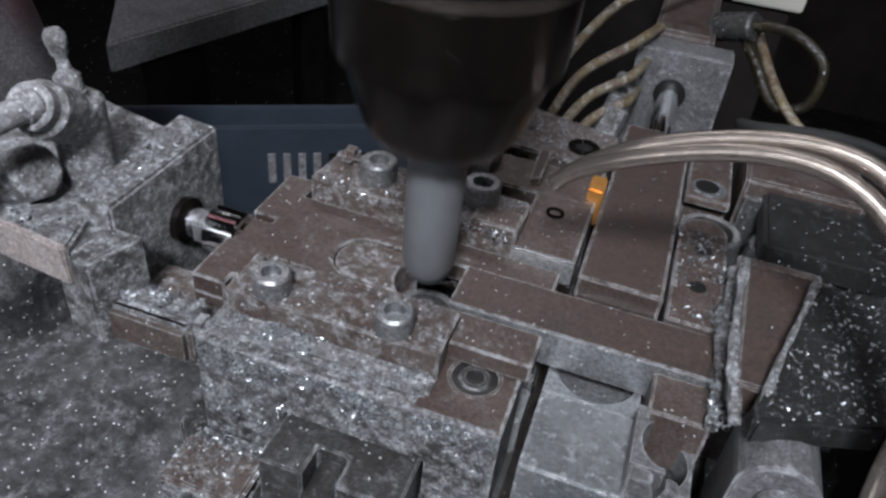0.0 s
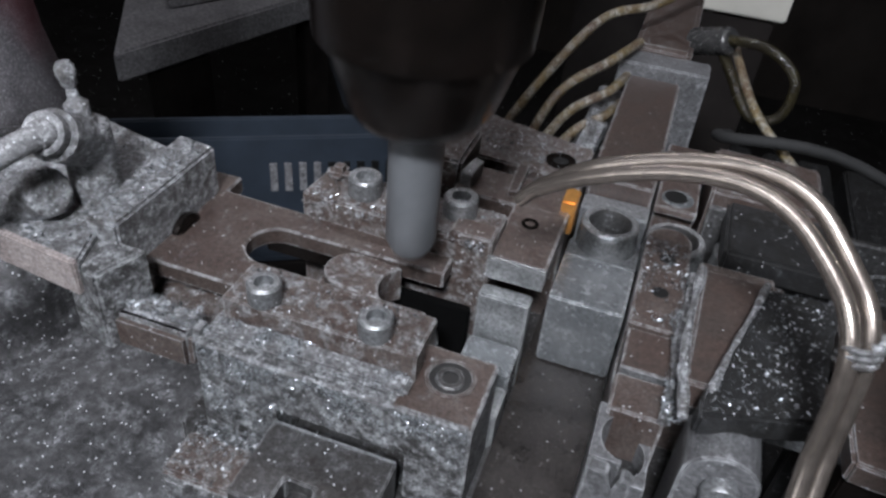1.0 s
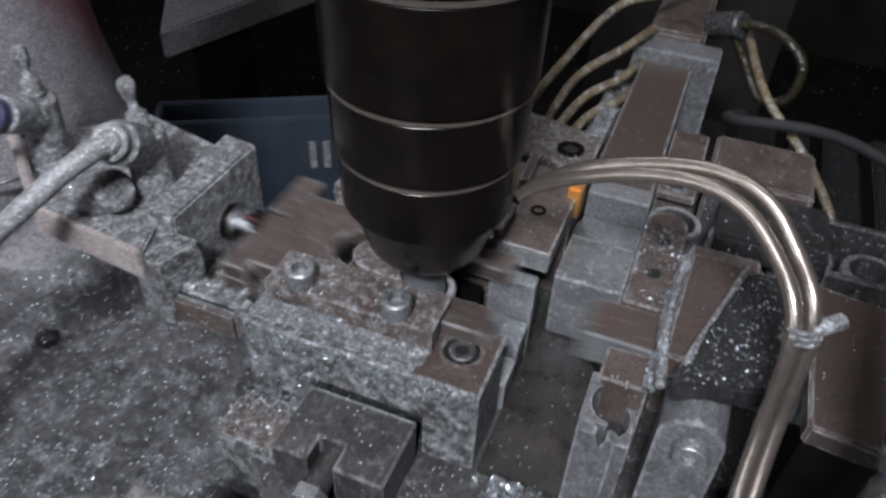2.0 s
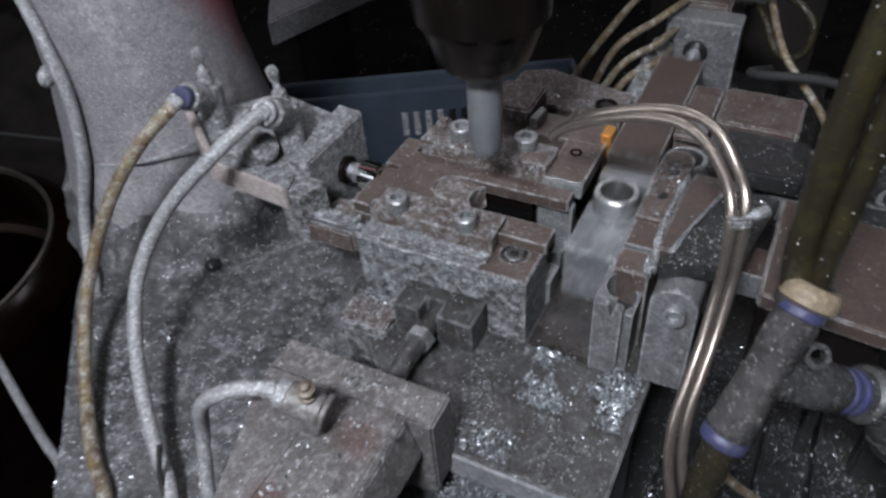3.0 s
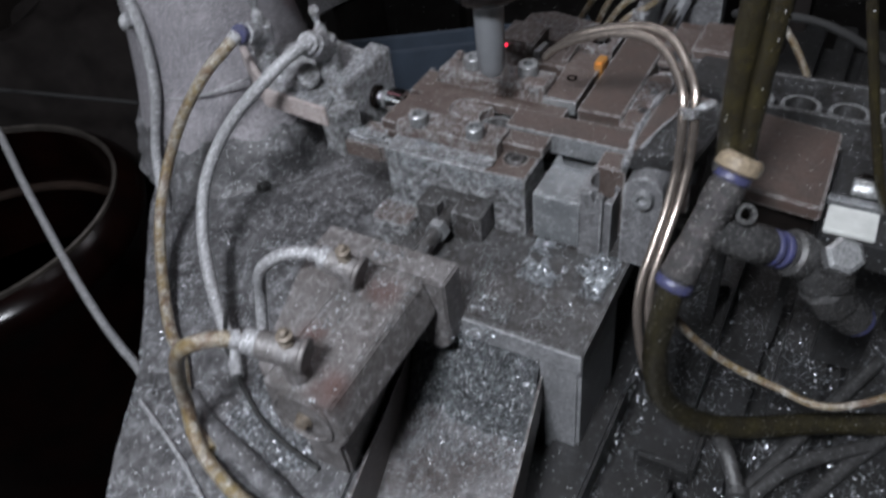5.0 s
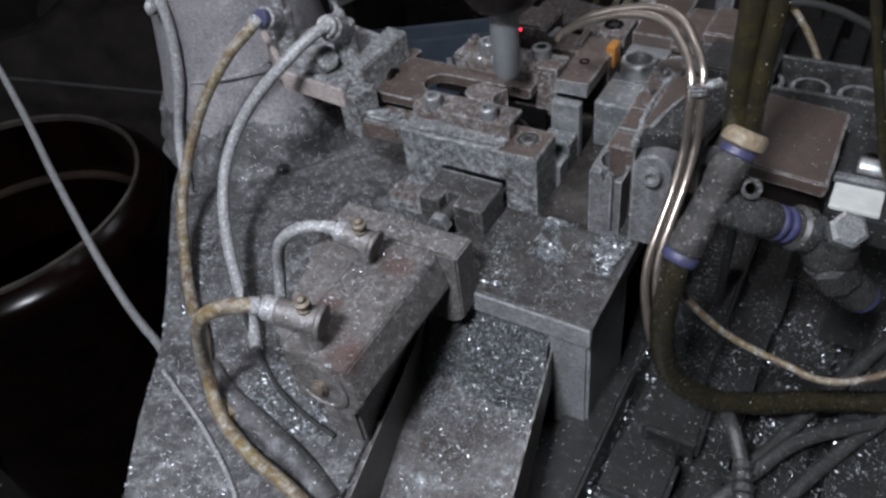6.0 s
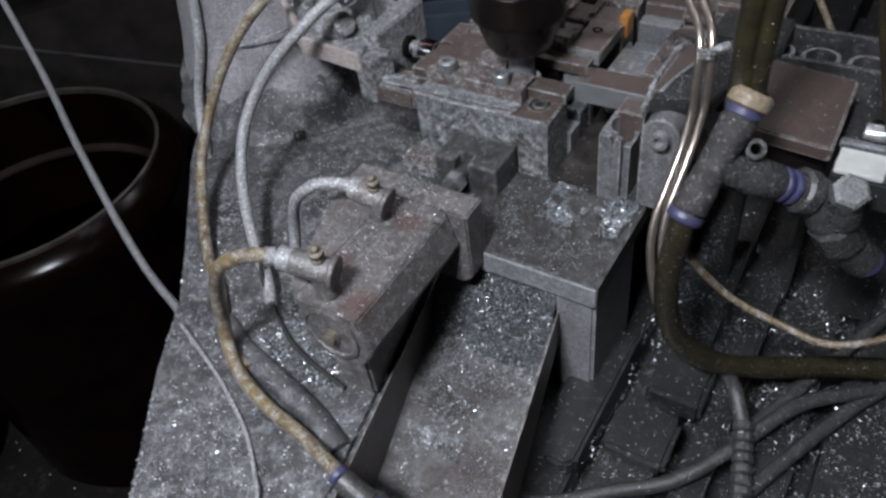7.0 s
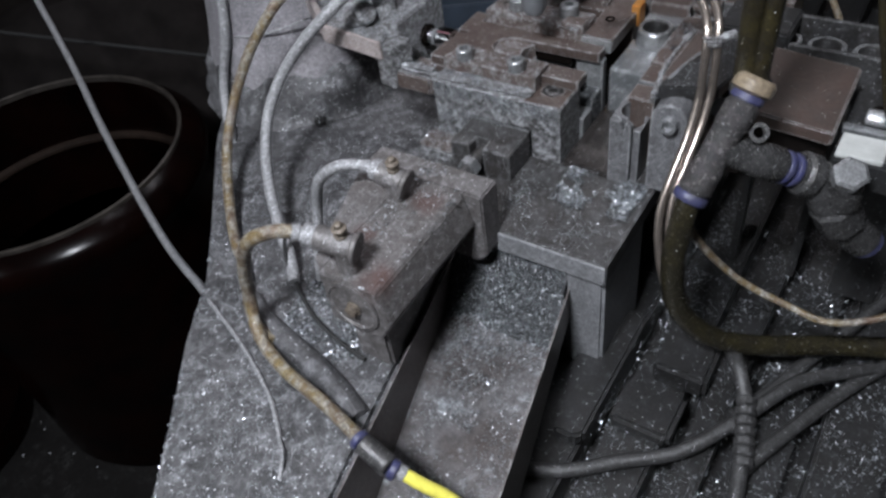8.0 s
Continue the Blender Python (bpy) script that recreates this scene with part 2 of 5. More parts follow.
M_WALL = plain("sooty_plaster", (0.035, 0.03, 0.027), 0.9, 0.0, vary=0.5, scale=4)
M_FLOOR = surface("oily_concrete", (0.012, 0.0115, 0.011), (0.022, 0.021, 0.0205), dust=(0.04, 0.039, 0.038), amount=0.4, speck=0.1, metal=0.0, rough=0.6, big=9, fine=160, seed=14)
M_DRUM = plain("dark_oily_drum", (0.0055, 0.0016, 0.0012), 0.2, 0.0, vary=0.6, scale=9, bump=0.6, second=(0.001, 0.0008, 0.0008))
M_DRUMRIM = plain("worn_drum_rim", (0.1, 0.088, 0.078), 0.4, 0.5, vary=0.6, scale=25)
M_HOOP = plain("rusty_drum_hoop", (0.035, 0.022, 0.016), 0.5, 0.2, vary=0.6, scale=30)
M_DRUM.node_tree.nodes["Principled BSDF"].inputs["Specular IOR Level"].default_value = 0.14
for dull in (M_FLOOR, M_WALL):
    dull.node_tree.nodes["Principled BSDF"].inputs["Specular IOR Level"].default_value = 0.08
# matt black that puts deep shade into the colour of the pit and drum
M_PIT_SHADE = plain("painted_pit_shade", (0.003, 0.003, 0.003), 0.95)
M_PIT_SHADE.node_tree.nodes["Principled BSDF"].inputs["Specular IOR Level"].default_value = 0.05
# near-black that paints the shade inside holes and slots that are not cut
M_HOLE_SHADE = plain("painted_hole_shade", (0.01, 0.01, 0.01), 0.4)
M_TINB = plain("blue_grey_crate_plastic", (0.032, 0.043, 0.06), 0.5, 0.0, vary=0.3, scale=30)
M_GPLATE = surface("grey_plate_steel", (0.36, 0.355, 0.37), (0.5, 0.49, 0.51), dust=(0.4, 0.4, 0.41), amount=0.4, speck=0.1, metal=0.3, rough=0.5, big=14, fine=300, seed=15)
M_RAGS = plain("dark_scrap", (0.02, 0.017, 0.016), 0.8, 0.1, vary=0.6, scale=12)
M_RAGS.node_tree.nodes["Principled BSDF"].inputs["Specular IOR Level"].default_value = 0.1
M_RUBBER = plain("black_rubber", (0.015, 0.015, 0.015), 0.8)
M_RED = plain("red_lamp_plastic", (0.6, 0.02, 0.03), 0.4)
M_LED = plain("lit_red_indicator", (0.9, 0.02, 0.05), 0.4)
led = M_LED.node_tree.nodes["Principled BSDF"]
led.inputs["Emission Color"].default_value, led.inputs["Emission Strength"].default_value = (1.0, 0.03, 0.08, 1), 2.5
M_WHITE = plain("white_painted_box", (0.5, 0.48, 0.43), 0.5, 0.0, vary=0.15, scale=20)


def column_paint():
    """Red enamel under a thick grey-pink coat of dust on the sides that face the work."""
    m, nt, p = node_mat("dust_coated_red_paint")
    tc = nt.nodes.new("ShaderNodeTexCoord")
    dot = nt.nodes.new("ShaderNodeVectorMath")
    dot.operation = "DOT_PRODUCT"
    nt.links.new(tc.outputs["Object"], dot.inputs[0])
    dot.inputs[1].default_value = (0.65, 0.76, 0.55)
    n = noise_tex(nt, tc.outputs["Object"], 22, 6)
    n2 = noise_tex(nt, tc.outputs["Object"], 700, 4, 0.7)
    b = nt.nodes.new("ShaderNodeMath")
    b.operation = "MULTIPLY_ADD"
    nt.links.new(n, b.inputs[0])
    b.inputs[1].default_value = 0.04
    nt.links.new(dot.outputs["Value"], b.inputs[2])
    mask = ramp(nt, b.outputs[0], 0.178, 0.215)
    dust = mix(nt, ramp(nt, n, 0.35, 0.7), (0.14, 0.132, 0.14), (0.36, 0.338, 0.355))
    n6 = noise_tex(nt, tc.outputs["Object"], 9, 5, 0.65)
    dust = mix(nt, ramp(nt, n6, 0.4, 0.6), (0.105, 0.10, 0.11), dust)
    n5 = noise_tex(nt, tc.outputs["Object"], 130, 5, 0.75)
    dust = mix(nt, ramp(nt, n5, 0.35, 0.65), (0.10, 0.095, 0.10), dust)
    dust = mix(nt, ramp(nt, n2, 0.5, 0.72), dust, (0.42, 0.41, 0.43))
    nt.links.new(mix(nt, mask, dust, (0.16, 0.012, 0.025)), p.inputs["Base Color"])
    p.inputs["Roughness"].default_value = 0.55
    bp = nt.nodes.new("ShaderNodeBump")
    bp.inputs["Strength"].default_value, bp.inputs["Distance"].default_value = 0.5, 0.001
    nt.links.new(n2, bp.inputs["Height"])
    nt.links.new(bp.outputs[0], p.inputs["Normal"])
    return m


M_COLUMN = column_paint()

# ---- mesh helpers ----
ORIGIN = {}


def thing(name, base, label, category, group="", kind=""):
    e = new(name)
    e.empty_display_size = 0.01
    e.location = base
    ORIGIN[e.name] = Vector(base)
    return tagged(e, label, category, group, kind)


def part(name, bm, material, parent=None, label="", smooth=False):
    me = bpy.data.meshes.new(name)
    if parent is not None:
        bmesh.ops.translate(bm, verts=bm.verts, vec=-ORIGIN[parent.name])
    bmesh.ops.recalc_face_normals(bm, faces=bm.faces)
    bm.to_mesh(me)
    bm.free()
    if smooth:
        me.polygons.foreach_set("use_smooth", [True] * len(me.polygons))
        me.set_sharp_from_angle(angle=radians(40))
    me.materials.append(material)
    ob = new(name, me)
    if parent is not None:
        ob.parent = parent
        ORIGIN[ob.name] = ORIGIN[parent.name]
    else:
        ORIGIN[ob.name] = Vector((0, 0, 0))
    if label:
        ob["label"] = label
    return ob


def bevelled(bm, w, seg=2):
    edges = [e for e in bm.edges if len(e.link_faces) == 2 and e.calc_face_angle(0) > radians(25)]
    if w > 0 and edges:
        bmesh.ops.bevel(bm, geom=edges, offset=w, segments=seg, affect="EDGES", clamp_overlap=True)
    return bm


def box(x0, x1, y0, y1, z0, z1, w=0.0008, bm=None):
    b = bmesh.new()
    bmesh.ops.create_cube(b, size=1, matrix=Matrix.Translation(((x0 + x1) / 2, (y0 + y1) / 2, (z0 + z1) / 2)) @ Matrix.Diagonal((x1 - x0, y1 - y0, z1 - z0, 1)))
    bevelled(b, w)
    return joined(bm, b)


def joined(bm, other):
    if bm is None:
        return other
    me = bpy.data.meshes.new("tmp")
    other.to_mesh(me)
    other.free()
    bm.from_mesh(me)
    bpy.data.meshes.remove(me)
    return bm


def prism(points, z0, z1, w=0.0008, bm=None, axis="z"):
    """An outline of (a, b) pairs raised from z0 to z1 along an axis."""
    b = bmesh.new()
    to = {"z": lambda a, c, h: (a, c, h), "y": lambda a, c, h: (a, h, c), "x": lambda a, c, h: (h, a, c)}[axis]
    low = [b.verts.new(to(p[0], p[1], z0)) for p in points]
    f = b.faces.new(low)
    r = bmesh.ops.extrude_face_region(b, geom=[f])
    v = [g for g in r["geom"] if isinstance(g, bmesh.types.BMVert)]
    bmesh.ops.translate(b, verts=v, vec=Vector(to(0, 0, z1 - z0)) if axis == "z" else Vector(to(0, 0, z1 - z0)))
    bmesh.ops.recalc_face_normals(b, faces=b.faces)
    bevelled(b, w)
    return joined(bm, b)


def lathe(profile, base, axis=(0, 0, 1), n=32, bm=None, closed=False):
    """Turns (radius, height) pairs about an axis from base."""
    b = bmesh.new()
    rot = Vector((0, 0, 1)).rotation_difference(Vector(axis).normalized()).to_matrix().to_4x4()
    m = Matrix.Translation(base) @ rot
    rings = []
    for r, h in profile:
        rings.append([b.verts.new(m @ Vector((max(r, 1e-5) * math.cos(2 * math.pi * i / n), max(r, 1e-5) * math.sin(2 * math.pi * i / n), h))) for i in range(n)])
    pairs = list(zip(rings, rings[1:])) + ([(rings[-1], rings[0])] if closed else [])
    for lo, hi in pairs:
        for i in range(n):
            b.faces.new((lo[i], lo[(i + 1) % n], hi[(i + 1) % n], hi[i]))
    if not closed:
        b.faces.new(list(reversed(rings[0])))
        b.faces.new(rings[-1])
    return joined(bm, b)


def rod(a, c, r, n=16, bm=None, w=0.0):
    a, c = Vector(a), Vector(c)
    d = (c - a).length
    w = w or min(r * 0.15, d * 0.2)
    return lathe([(r - w, 0), (r, w), (r, d - w), (r - w, d)], a, c - a, n, bm)


def curve_points(points, step=6):
    p = [Vector(q) for q in points]
    p = [2 * p[0] - p[1]] + p + [2 * p[-1] - p[-2]]
    out = []
    for i in range(1, len(p) - 2):
        for k in range(step):
            s = k / step
            a, b, c, d = p[i - 1], p[i], p[i + 1], p[i + 2]
            out.append(0.5 * (2 * b + (c - a) * s + (2 * a - 5 * b + 4 * c - d) * s * s + (3 * b - a - 3 * c + d) * s ** 3))
    return out + [p[-2]]


def tube(points, r, n=12, step=6, bm=None, wobble=0.0):
    """A hose or wire of radius r through the points."""
    b = bmesh.new()
    pts = curve_points(points, step)
    up = Vector((0.3, 0.2, 1)).normalized()
    rings = []
    for i, q in enumerate(pts):
        d = (pts[min(i + 1, len(pts) - 1)] - pts[max(i - 1, 0)]).normalized()
        side = d.cross(up).normalized()
        up = side.cross(d).normalized()
        rr = r * (1 + wobble * noise.noise(q * 160))
        rings.append([b.verts.new(q + rr * (math.cos(2 * math.pi * k / n) * side + math.sin(2 * math.pi * k / n) * up)) for k in range(n)])
    for lo, hi in zip(rings, rings[1:]):
        for k in range(n):
            b.faces.new((lo[k], lo[(k + 1) % n], hi[(k + 1) % n], hi[k]))
    b.faces.new(list(reversed(rings[0])))
    b.faces.new(rings[-1])
    return joined(bm, b)


def cap_screw(parent, x, y, z, r=0.008, h=0.010, material=None, name="cap_screw"):
    """A socket-head cap screw standing on z."""
    prof = [(r * 0.98, 0), (r, 0.0006), (r, h - 0.001), (r - 0.001, h), (r * 0.56, h), (r * 0.54, h - 0.0055), (0, h - 0.0055)]
    return part(name, lathe(prof, (x, y, z), n=28), material or M_GREY, parent, "worn socket-head cap screw", smooth=True)


def structure(name, bm, material, label="", smooth=False):
    ob = part(name, bm, material, smooth=smooth)
    return tagged(ob, label, "", "", "structure")

# ---- room ----
RX0, RX1, RY0, RY1, RZ1 = -3.2, 2.6, -2.5, 3.4, 2.2
structure("floor", box(RX0, RX1, RY0, RY1, FLOOR - 0.1, FLOOR, 0), M_FLOOR, "oily dark workshop concrete floor")
structure("ceiling", box(RX0, RX1, RY0, RY1, RZ1, RZ1 + 0.1, 0), M_WALL, "sooty workshop ceiling")
structure("wall_north", box(RX0, RX1, RY1, RY1 + 0.15, FLOOR, RZ1, 0), M_WALL, "dark sooty plaster wall")
structure("wall_east", box(RX1, RX1 + 0.15, RY0, RY1, FLOOR, RZ1, 0), M_WALL, "dark sooty plaster wall")
structure("wall_west", box(RX0 - 0.15, RX0, RY0, RY1, FLOOR, RZ1, 0), M_WALL, "dark sooty plaster wall")
WX0, WX1, WZ0, WZ1 = -2.3, -0.8, 0.3, 1.6
ws = box(RX0, WX0, RY0 - 0.15, RY0, FLOOR, RZ1, 0)
for a in ((WX1, RX1, FLOOR, RZ1), (WX0, WX1, FLOOR, WZ0), (WX0, WX1, WZ1, RZ1)):
    ws = box(a[0], a[1], RY0 - 0.15, RY0, a[2], a[3], 0, ws)
structure("wall_south", ws, M_WALL, "dark sooty plaster wall with a window opening")

# ---- machine: table, base, column ----
table = thing("drill_table", (0.25, 0.05, -0.19), "oily cast-iron T-slot drill table strewn with swarf", "machine table")
part("table_slab", box(-0.05, 0.75, -0.42, 0.75, -0.23, -0.185, 0.004), M_TABLE, table)
edges_x = [-0.05, 0.105, 0.118, 0.165, 0.181, 0.206, 0.222, 0.262, 0.278, 0.33, 0.346, 0.41, 0.426, 0.5, 0.516, 0.75]
for i in range(0, len(edges_x), 2):
    part("table_rib", box(edges_x[i], edges_x[i + 1], -0.42, 0.75, -0.187, -0.146, 0.003), M_TABLE, table)
part("table_leg", box(0.0, 0.4, 0.0, 0.5, FLOOR, -0.23, 0.02), M_TABLE, table)

base = thing("machine_base", (-0.3, -0.1, -0.145), "grey cast-iron machine base plate buried in dust and swarf", "machine base")
part("base_casting", prism([(-0.43, -0.05), (-0.411, -0.073), (-0.357, -0.131), (-0.309, -0.183), (-0.266, -0.232), (-0.224, -0.3), (-0.172, -0.368), (-0.118, -0.443), (0.013, -0.445), (-0.0605, -0.098), (-0.01, -0.02), (-0.01, 0.3), (-0.125, 0.3), (-0.15, 0.1), (-0.29, 0.13), (-0.31, 0.2), (-0.52, 0.22), (-0.50, 0.05)], -0.145, -0.05, 0.006), M_BASE, base)
part("base_pedestal", prism([(-0.40, 0.0), (-0.10, -0.33), (-0.062, -0.33), (-0.062, 0.26), (-0.12, 0.26), (-0.16, 0.08), (-0.30, 0.1), (-0.40, 0.18)], FLOOR, -0.144, 0.006), M_TABLE, base)
part("base_rim", tube([(-0.2, -0.235, -0.053), (-0.17, -0.25, -0.05), (-0.12, -0.262, -0.05), (-0.07, -0.275, -0.051), (-0.032, -0.29, -0.053)], 0.011, n=10), M_BASE, base, "low cast ridge on the base", smooth=True)

column = thing("machine_column", (-0.41, 0.10, -0.05), "tapered round drill column, red paint under thick grey dust", "machine column")
prof = [(0.118, 0), (0.117, 0.02), (0.109, 0.055), (0.098, 0.10), (0.087, 0.16), (0.081, 0.24), (0.077, 0.4), (0.075, 0.9)]
sk = lathe([(0.132, -0.001), (0.13, 0.005), (0.127, 0.011), (0.123, 0.02), (0.12, 0.036), (0.1135, 0.05), (0.109, 0.058)], (-0.41, 0.10, -0.0505), n=96)
for v in sk.verts:
    k = noise.noise(v.co * 32) * 0.007 + noise.noise(v.co * 95) * 0.003
    d = (v.co - Vector((-0.41, 0.10, v.co.z))).normalized()
    v.co += d * k + Vector((0, 0, k * 0.7 if v.co.z > -0.05 else 0))
part("dust_skirt", sk, M_BASE, column, "packed dust round the foot", smooth=True)
part("column_casting", lathe(prof, (-0.41, 0.10, -0.05), n=72), M_COLUMN, column, smooth=True)
for ang in (-0.75, 0.25, -1.75):
    part("foot_bolt", lathe([(0.008, 0), (0.008, 0.006), (0.004, 0.008)], (-0.41 + 0.128 * math.cos(ang), 0.10 + 0.128 * math.sin(ang), -0.05), n=6), M_TABLE, column)

pipe = thing("conduit", (-0.435, -0.045, -0.05), "dust-grey cable conduit strapped to the machine column", "conduit")
part("conduit_tube", tube([(-0.392, -0.062, -0.048), (-0.404, -0.05, -0.044), (-0.418, -0.036, -0.03), (-0.424, -0.018, 0.005), (-0.410, -0.004, 0.06), (-0.407, 0.006, 0.113), (-0.413, 0.011, 0.158), (-0.4256, 0.016, 0.203), (-0.437, 0.02, 0.27), (-0.445, 0.025, 0.36), (-0.45, 0.03, 0.6)], 0.0055, n=10, wobble=0.15), M_HOSE_G, pipe, smooth=True)
part("strap_wire", tube([(-0.48, 0.07, 0.058), (-0.470, 0.035, 0.056), (-0.42, 0.004, 0.05), (-0.36, 0.01, 0.06), (-0.31, 0.04, 0.075)], 0.0012, n=6), M_HOSE_G, pipe)
part("strap_knob", lathe([(0.003, 0), (0.008, 0.003), (0.009, 0.008), (0.004, 0.012)], (-0.414, 0.006, 0.134), (-0.9, -0.3, 0.1), 14), M_HOSE_G, pipe, smooth=True)

# ---- bed with its guides ----
bed = thing("fixture_bed", (0, 0, -0.145), "oily steel fixture bed plate with one front leg", "machine bed")
part("bed_plate", prism([(-0.15, -0.0), (-0.05, -0.1025), (0.091, -0.1025), (0.091, 0.30), (-0.12, 0.30), (-0.15, 0.09)], -0.022, 0.0, 0.0015), M_BED, bed)
part("bed_leg", box(0.052, 0.089, -0.1, -0.012, -0.146, -0.022, 0.003), M_PALE, bed, "pale scuffed steel leg")
part("bed_leg", box(-0.115, -0.07, 0.16, 0.28, -0.06, -0.022, 0.002), M_BED, bed)
part("bed_foot", prism([(0.082, -0.185), (0.1, -0.185), (0.108, -0.178), (0.108, -0.03), (0.066, -0.03), (0.066, -0.108)], -0.146, -0.128, 0.003), M_TABLE, bed)
# paler strip paints the bed's front face as lit
part("bed_edge", box(-0.048, 0.0905, -0.1045, -0.1022, -0.0215, -0.001, 0.0008), M_PALE, bed, "pale front edge, its light put into the colour")
part("bed_apron", box(-0.056, 0.052, -0.099, -0.092, -0.09, -0.022, 0.001), M_BED, bed)
part("channel_floor", box(0.003, 0.0495, 0.0, 0.36, 0.0, 0.006, 0.0005), M_CHANNEL, bed)

gb = thing("guide_block", (-0.08, 0.02, 0.0), "brown steel guide block, front face crusted with swarf", "guide block")
# front wall with a tunnel for the ejector block
part("block_body", prism([(-0.134, 0.0), (-0.094, 0.0), (-0.094, 0.031), (-0.029, 0.031), (-0.029, 0.0), (0.0, 0.0), (0.0, 0.06), (-0.134, 0.06)], 0.0, 0.042, 0.0008, axis="y"), M_CRUST, gb)
part("swarf_ridge", tube([(-0.1335, 0.0005, 0.0605), (-0.1, -0.0004, 0.0602), (-0.07, 0.0002, 0.0605), (-0.035, -0.0002, 0.0608), (-0.002, 0.0003, 0.0612)], 0.0015, n=7, wobble=0.7), M_DUSTY, gb, "white crust along the front edge")
part("top_skin", prism([(-0.036, 0.001), (-0.0008, 0.001), (-0.0008, 0.0415), (-0.036, 0.0415)], 0.06, 0.0613, 0.0004), M_BROWN, gb, "brown oiled top land")
part("left_step", box(-0.181, -0.134, 0.002, 0.046, 0.039, 0.052, 0.003), M_BROWN_DUST, gb)
part("step_ridge", box(-0.181, -0.134, 0.001, 0.016, 0.05, 0.066, 0.004), M_DUSTY, gb)
part("rust_patch", box(-0.179, -0.136, -0.0015, 0.006, 0.041, 0.062, 0.003), M_BROWN, gb, "rusty bracket face")
cb = lathe([(0.0098, 0.0), (0.0115, 0.0), (0.0115, 0.0016), (0.0098, 0.0016)], (-0.018, 0.0245, 0.0606), n=28, closed=True)
part("counterbore", cb, M_BROWN_CLEAN, gb, smooth=True)
# flat dark disc painting the recess's shade
part("counterbore_floor", lathe([(0.0, 0), (0.0099, 0), (0.0099, 0.0005)], (-0.018, 0.0245, 0.0612), n=24), M_HOLE_SHADE, gb)
cap_screw(gb, -0.018, 0.0245, 0.0545, 0.0072, 0.0080, M_BED)

cp = thing("clamp_plate", (-0.08, 0.026, 0.06), "brown dust-spotted clamp plate with two cap screws", "clamp plate")
part("plate", prism([(0.016, 0.0605), (0.0285, 0.0605), (0.0285, 0.0722), (0.044, 0.0722), (0.044, 0.077), (0.016, 0.077)], -0.128, -0.032, 0.001, axis="x"), M_BROWN_DUST, cp)
part("front_step", prism([(-0.131, 0.003), (-0.10, 0.0045), (-0.032, 0.006), (-0.032, 0.0165), (-0.131, 0.0165)], 0.0605, 0.0655, 0.0015), M_DUSTY, cp, "swarf-crusted front step")
for x in (-0.109, -0.054):
    cap_screw(cp, x, 0.0228, 0.0768, 0.008, 0.0105)

# ---- rear plates ----
rl = thing("rear_clamp", (-0.08, 0.105, 0.0), "swarf-dusted rear clamp block with two cap screws", "clamp plate")
part("clamp_block", prism([(-0.131, 0.1), (-0.10, 0.098), (-0.023, 0.0968), (-0.023, 0.128), (-0.128, 0.130)], 0.0, 0.084, 0.0012), M_BROWN_DUST, rl)
part("step", box(-0.046, -0.0232, 0.0972, 0.112, 0.0, 0.0868, 0.001), M_BROWN, rl)
for x, y in ((-0.0998, 0.1135), (-0.047, 0.118)):
    cap_screw(rl, x, y, 0.0836, 0.0092, 0.0115)
part("dust_crest", box(-0.125, -0.112, 0.115, 0.128, 0.083, 0.092, 0.004), M_BROWN, rl)

nest = thing("drill_nest", (-0.075, 0.065, 0.0), "dusty steel nest with a drilling pit under the slide", "fixture")
part("nest_block", box(-0.108, -0.0705, 0.0455, 0.0815, 0.0, 0.050, 0.001), M_BROWN, nest)
pit = [(-0.0525 + 0.0165 * math.cos(a), 0.0635 + 0.0165 * math.sin(a)) for a in [radians(232 - d) for d in range(0, 112, 7)]]
nose = [(-0.0855 + 0.0136 * math.cos(a), 0.0655 + 0.0136 * math.sin(a)) for a in [radians(90 + d) for d in range(0, 181, 15)]]
part("nest_tongue", prism(pit + nose, 0.0502, 0.0712, 0.0007), M_BROWN_DUST, nest, "dust-crusted tongue beside the drilling pit")
# pit wall and floor painted black for the shade under the slide
part("nest_wall", box(-0.0705, -0.027, 0.0805, 0.086, 0.0, 0.0515, 0.0006), M_PIT_SHADE, nest)
part("nest_floor", box(-0.0705, -0.026, 0.0425, 0.0804, 0.0, 0.012, 0.0006), M_PIT_SHADE, nest)
part("nest_shelf", box(-0.026, 0.0025, 0.0425, 0.064, 0.0, 0.024, 0.0012), M_SCRAPED, nest, "worn lower ledge")
part("nest_shelf", box(-0.0255, 0.0022, 0.0645, 0.0862, 0.0, 0.0325, 0.0012), M_SHUTTLE, nest, "oily middle ledge")
part("nest_stop", box(-0.0245, 0.0025, 0.0866, 0.097, 0.0, 0.0608, 0.0012), M_SCRAPED, nest, "scraped grey steel stop")

rr = thing("rear_plate", (-0.01, 0.14, 0.0), "brown oiled rear plate with a tee slot", "fixture plate")
part("plate", box(-0.0245, 0.0062, 0.0982, 0.152, 0.064, 0.077, 0.001), M_BROWN, rr)
part("plate", box(-0.062, 0.0062, 0.1525, 0.1845, 0.0, 0.075, 0.001), M_BROWN, rr)
part("plate", prism([(-0.10, 0.2), (-0.062, 0.193), (0.0064, 0.19), (0.0064, 0.233), (-0.075, 0.252), (-0.098, 0.24)], 0.0, 0.077, 0.0012), M_BROWN_DUST, rr)
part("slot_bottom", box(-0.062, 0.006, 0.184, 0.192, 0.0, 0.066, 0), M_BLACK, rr)
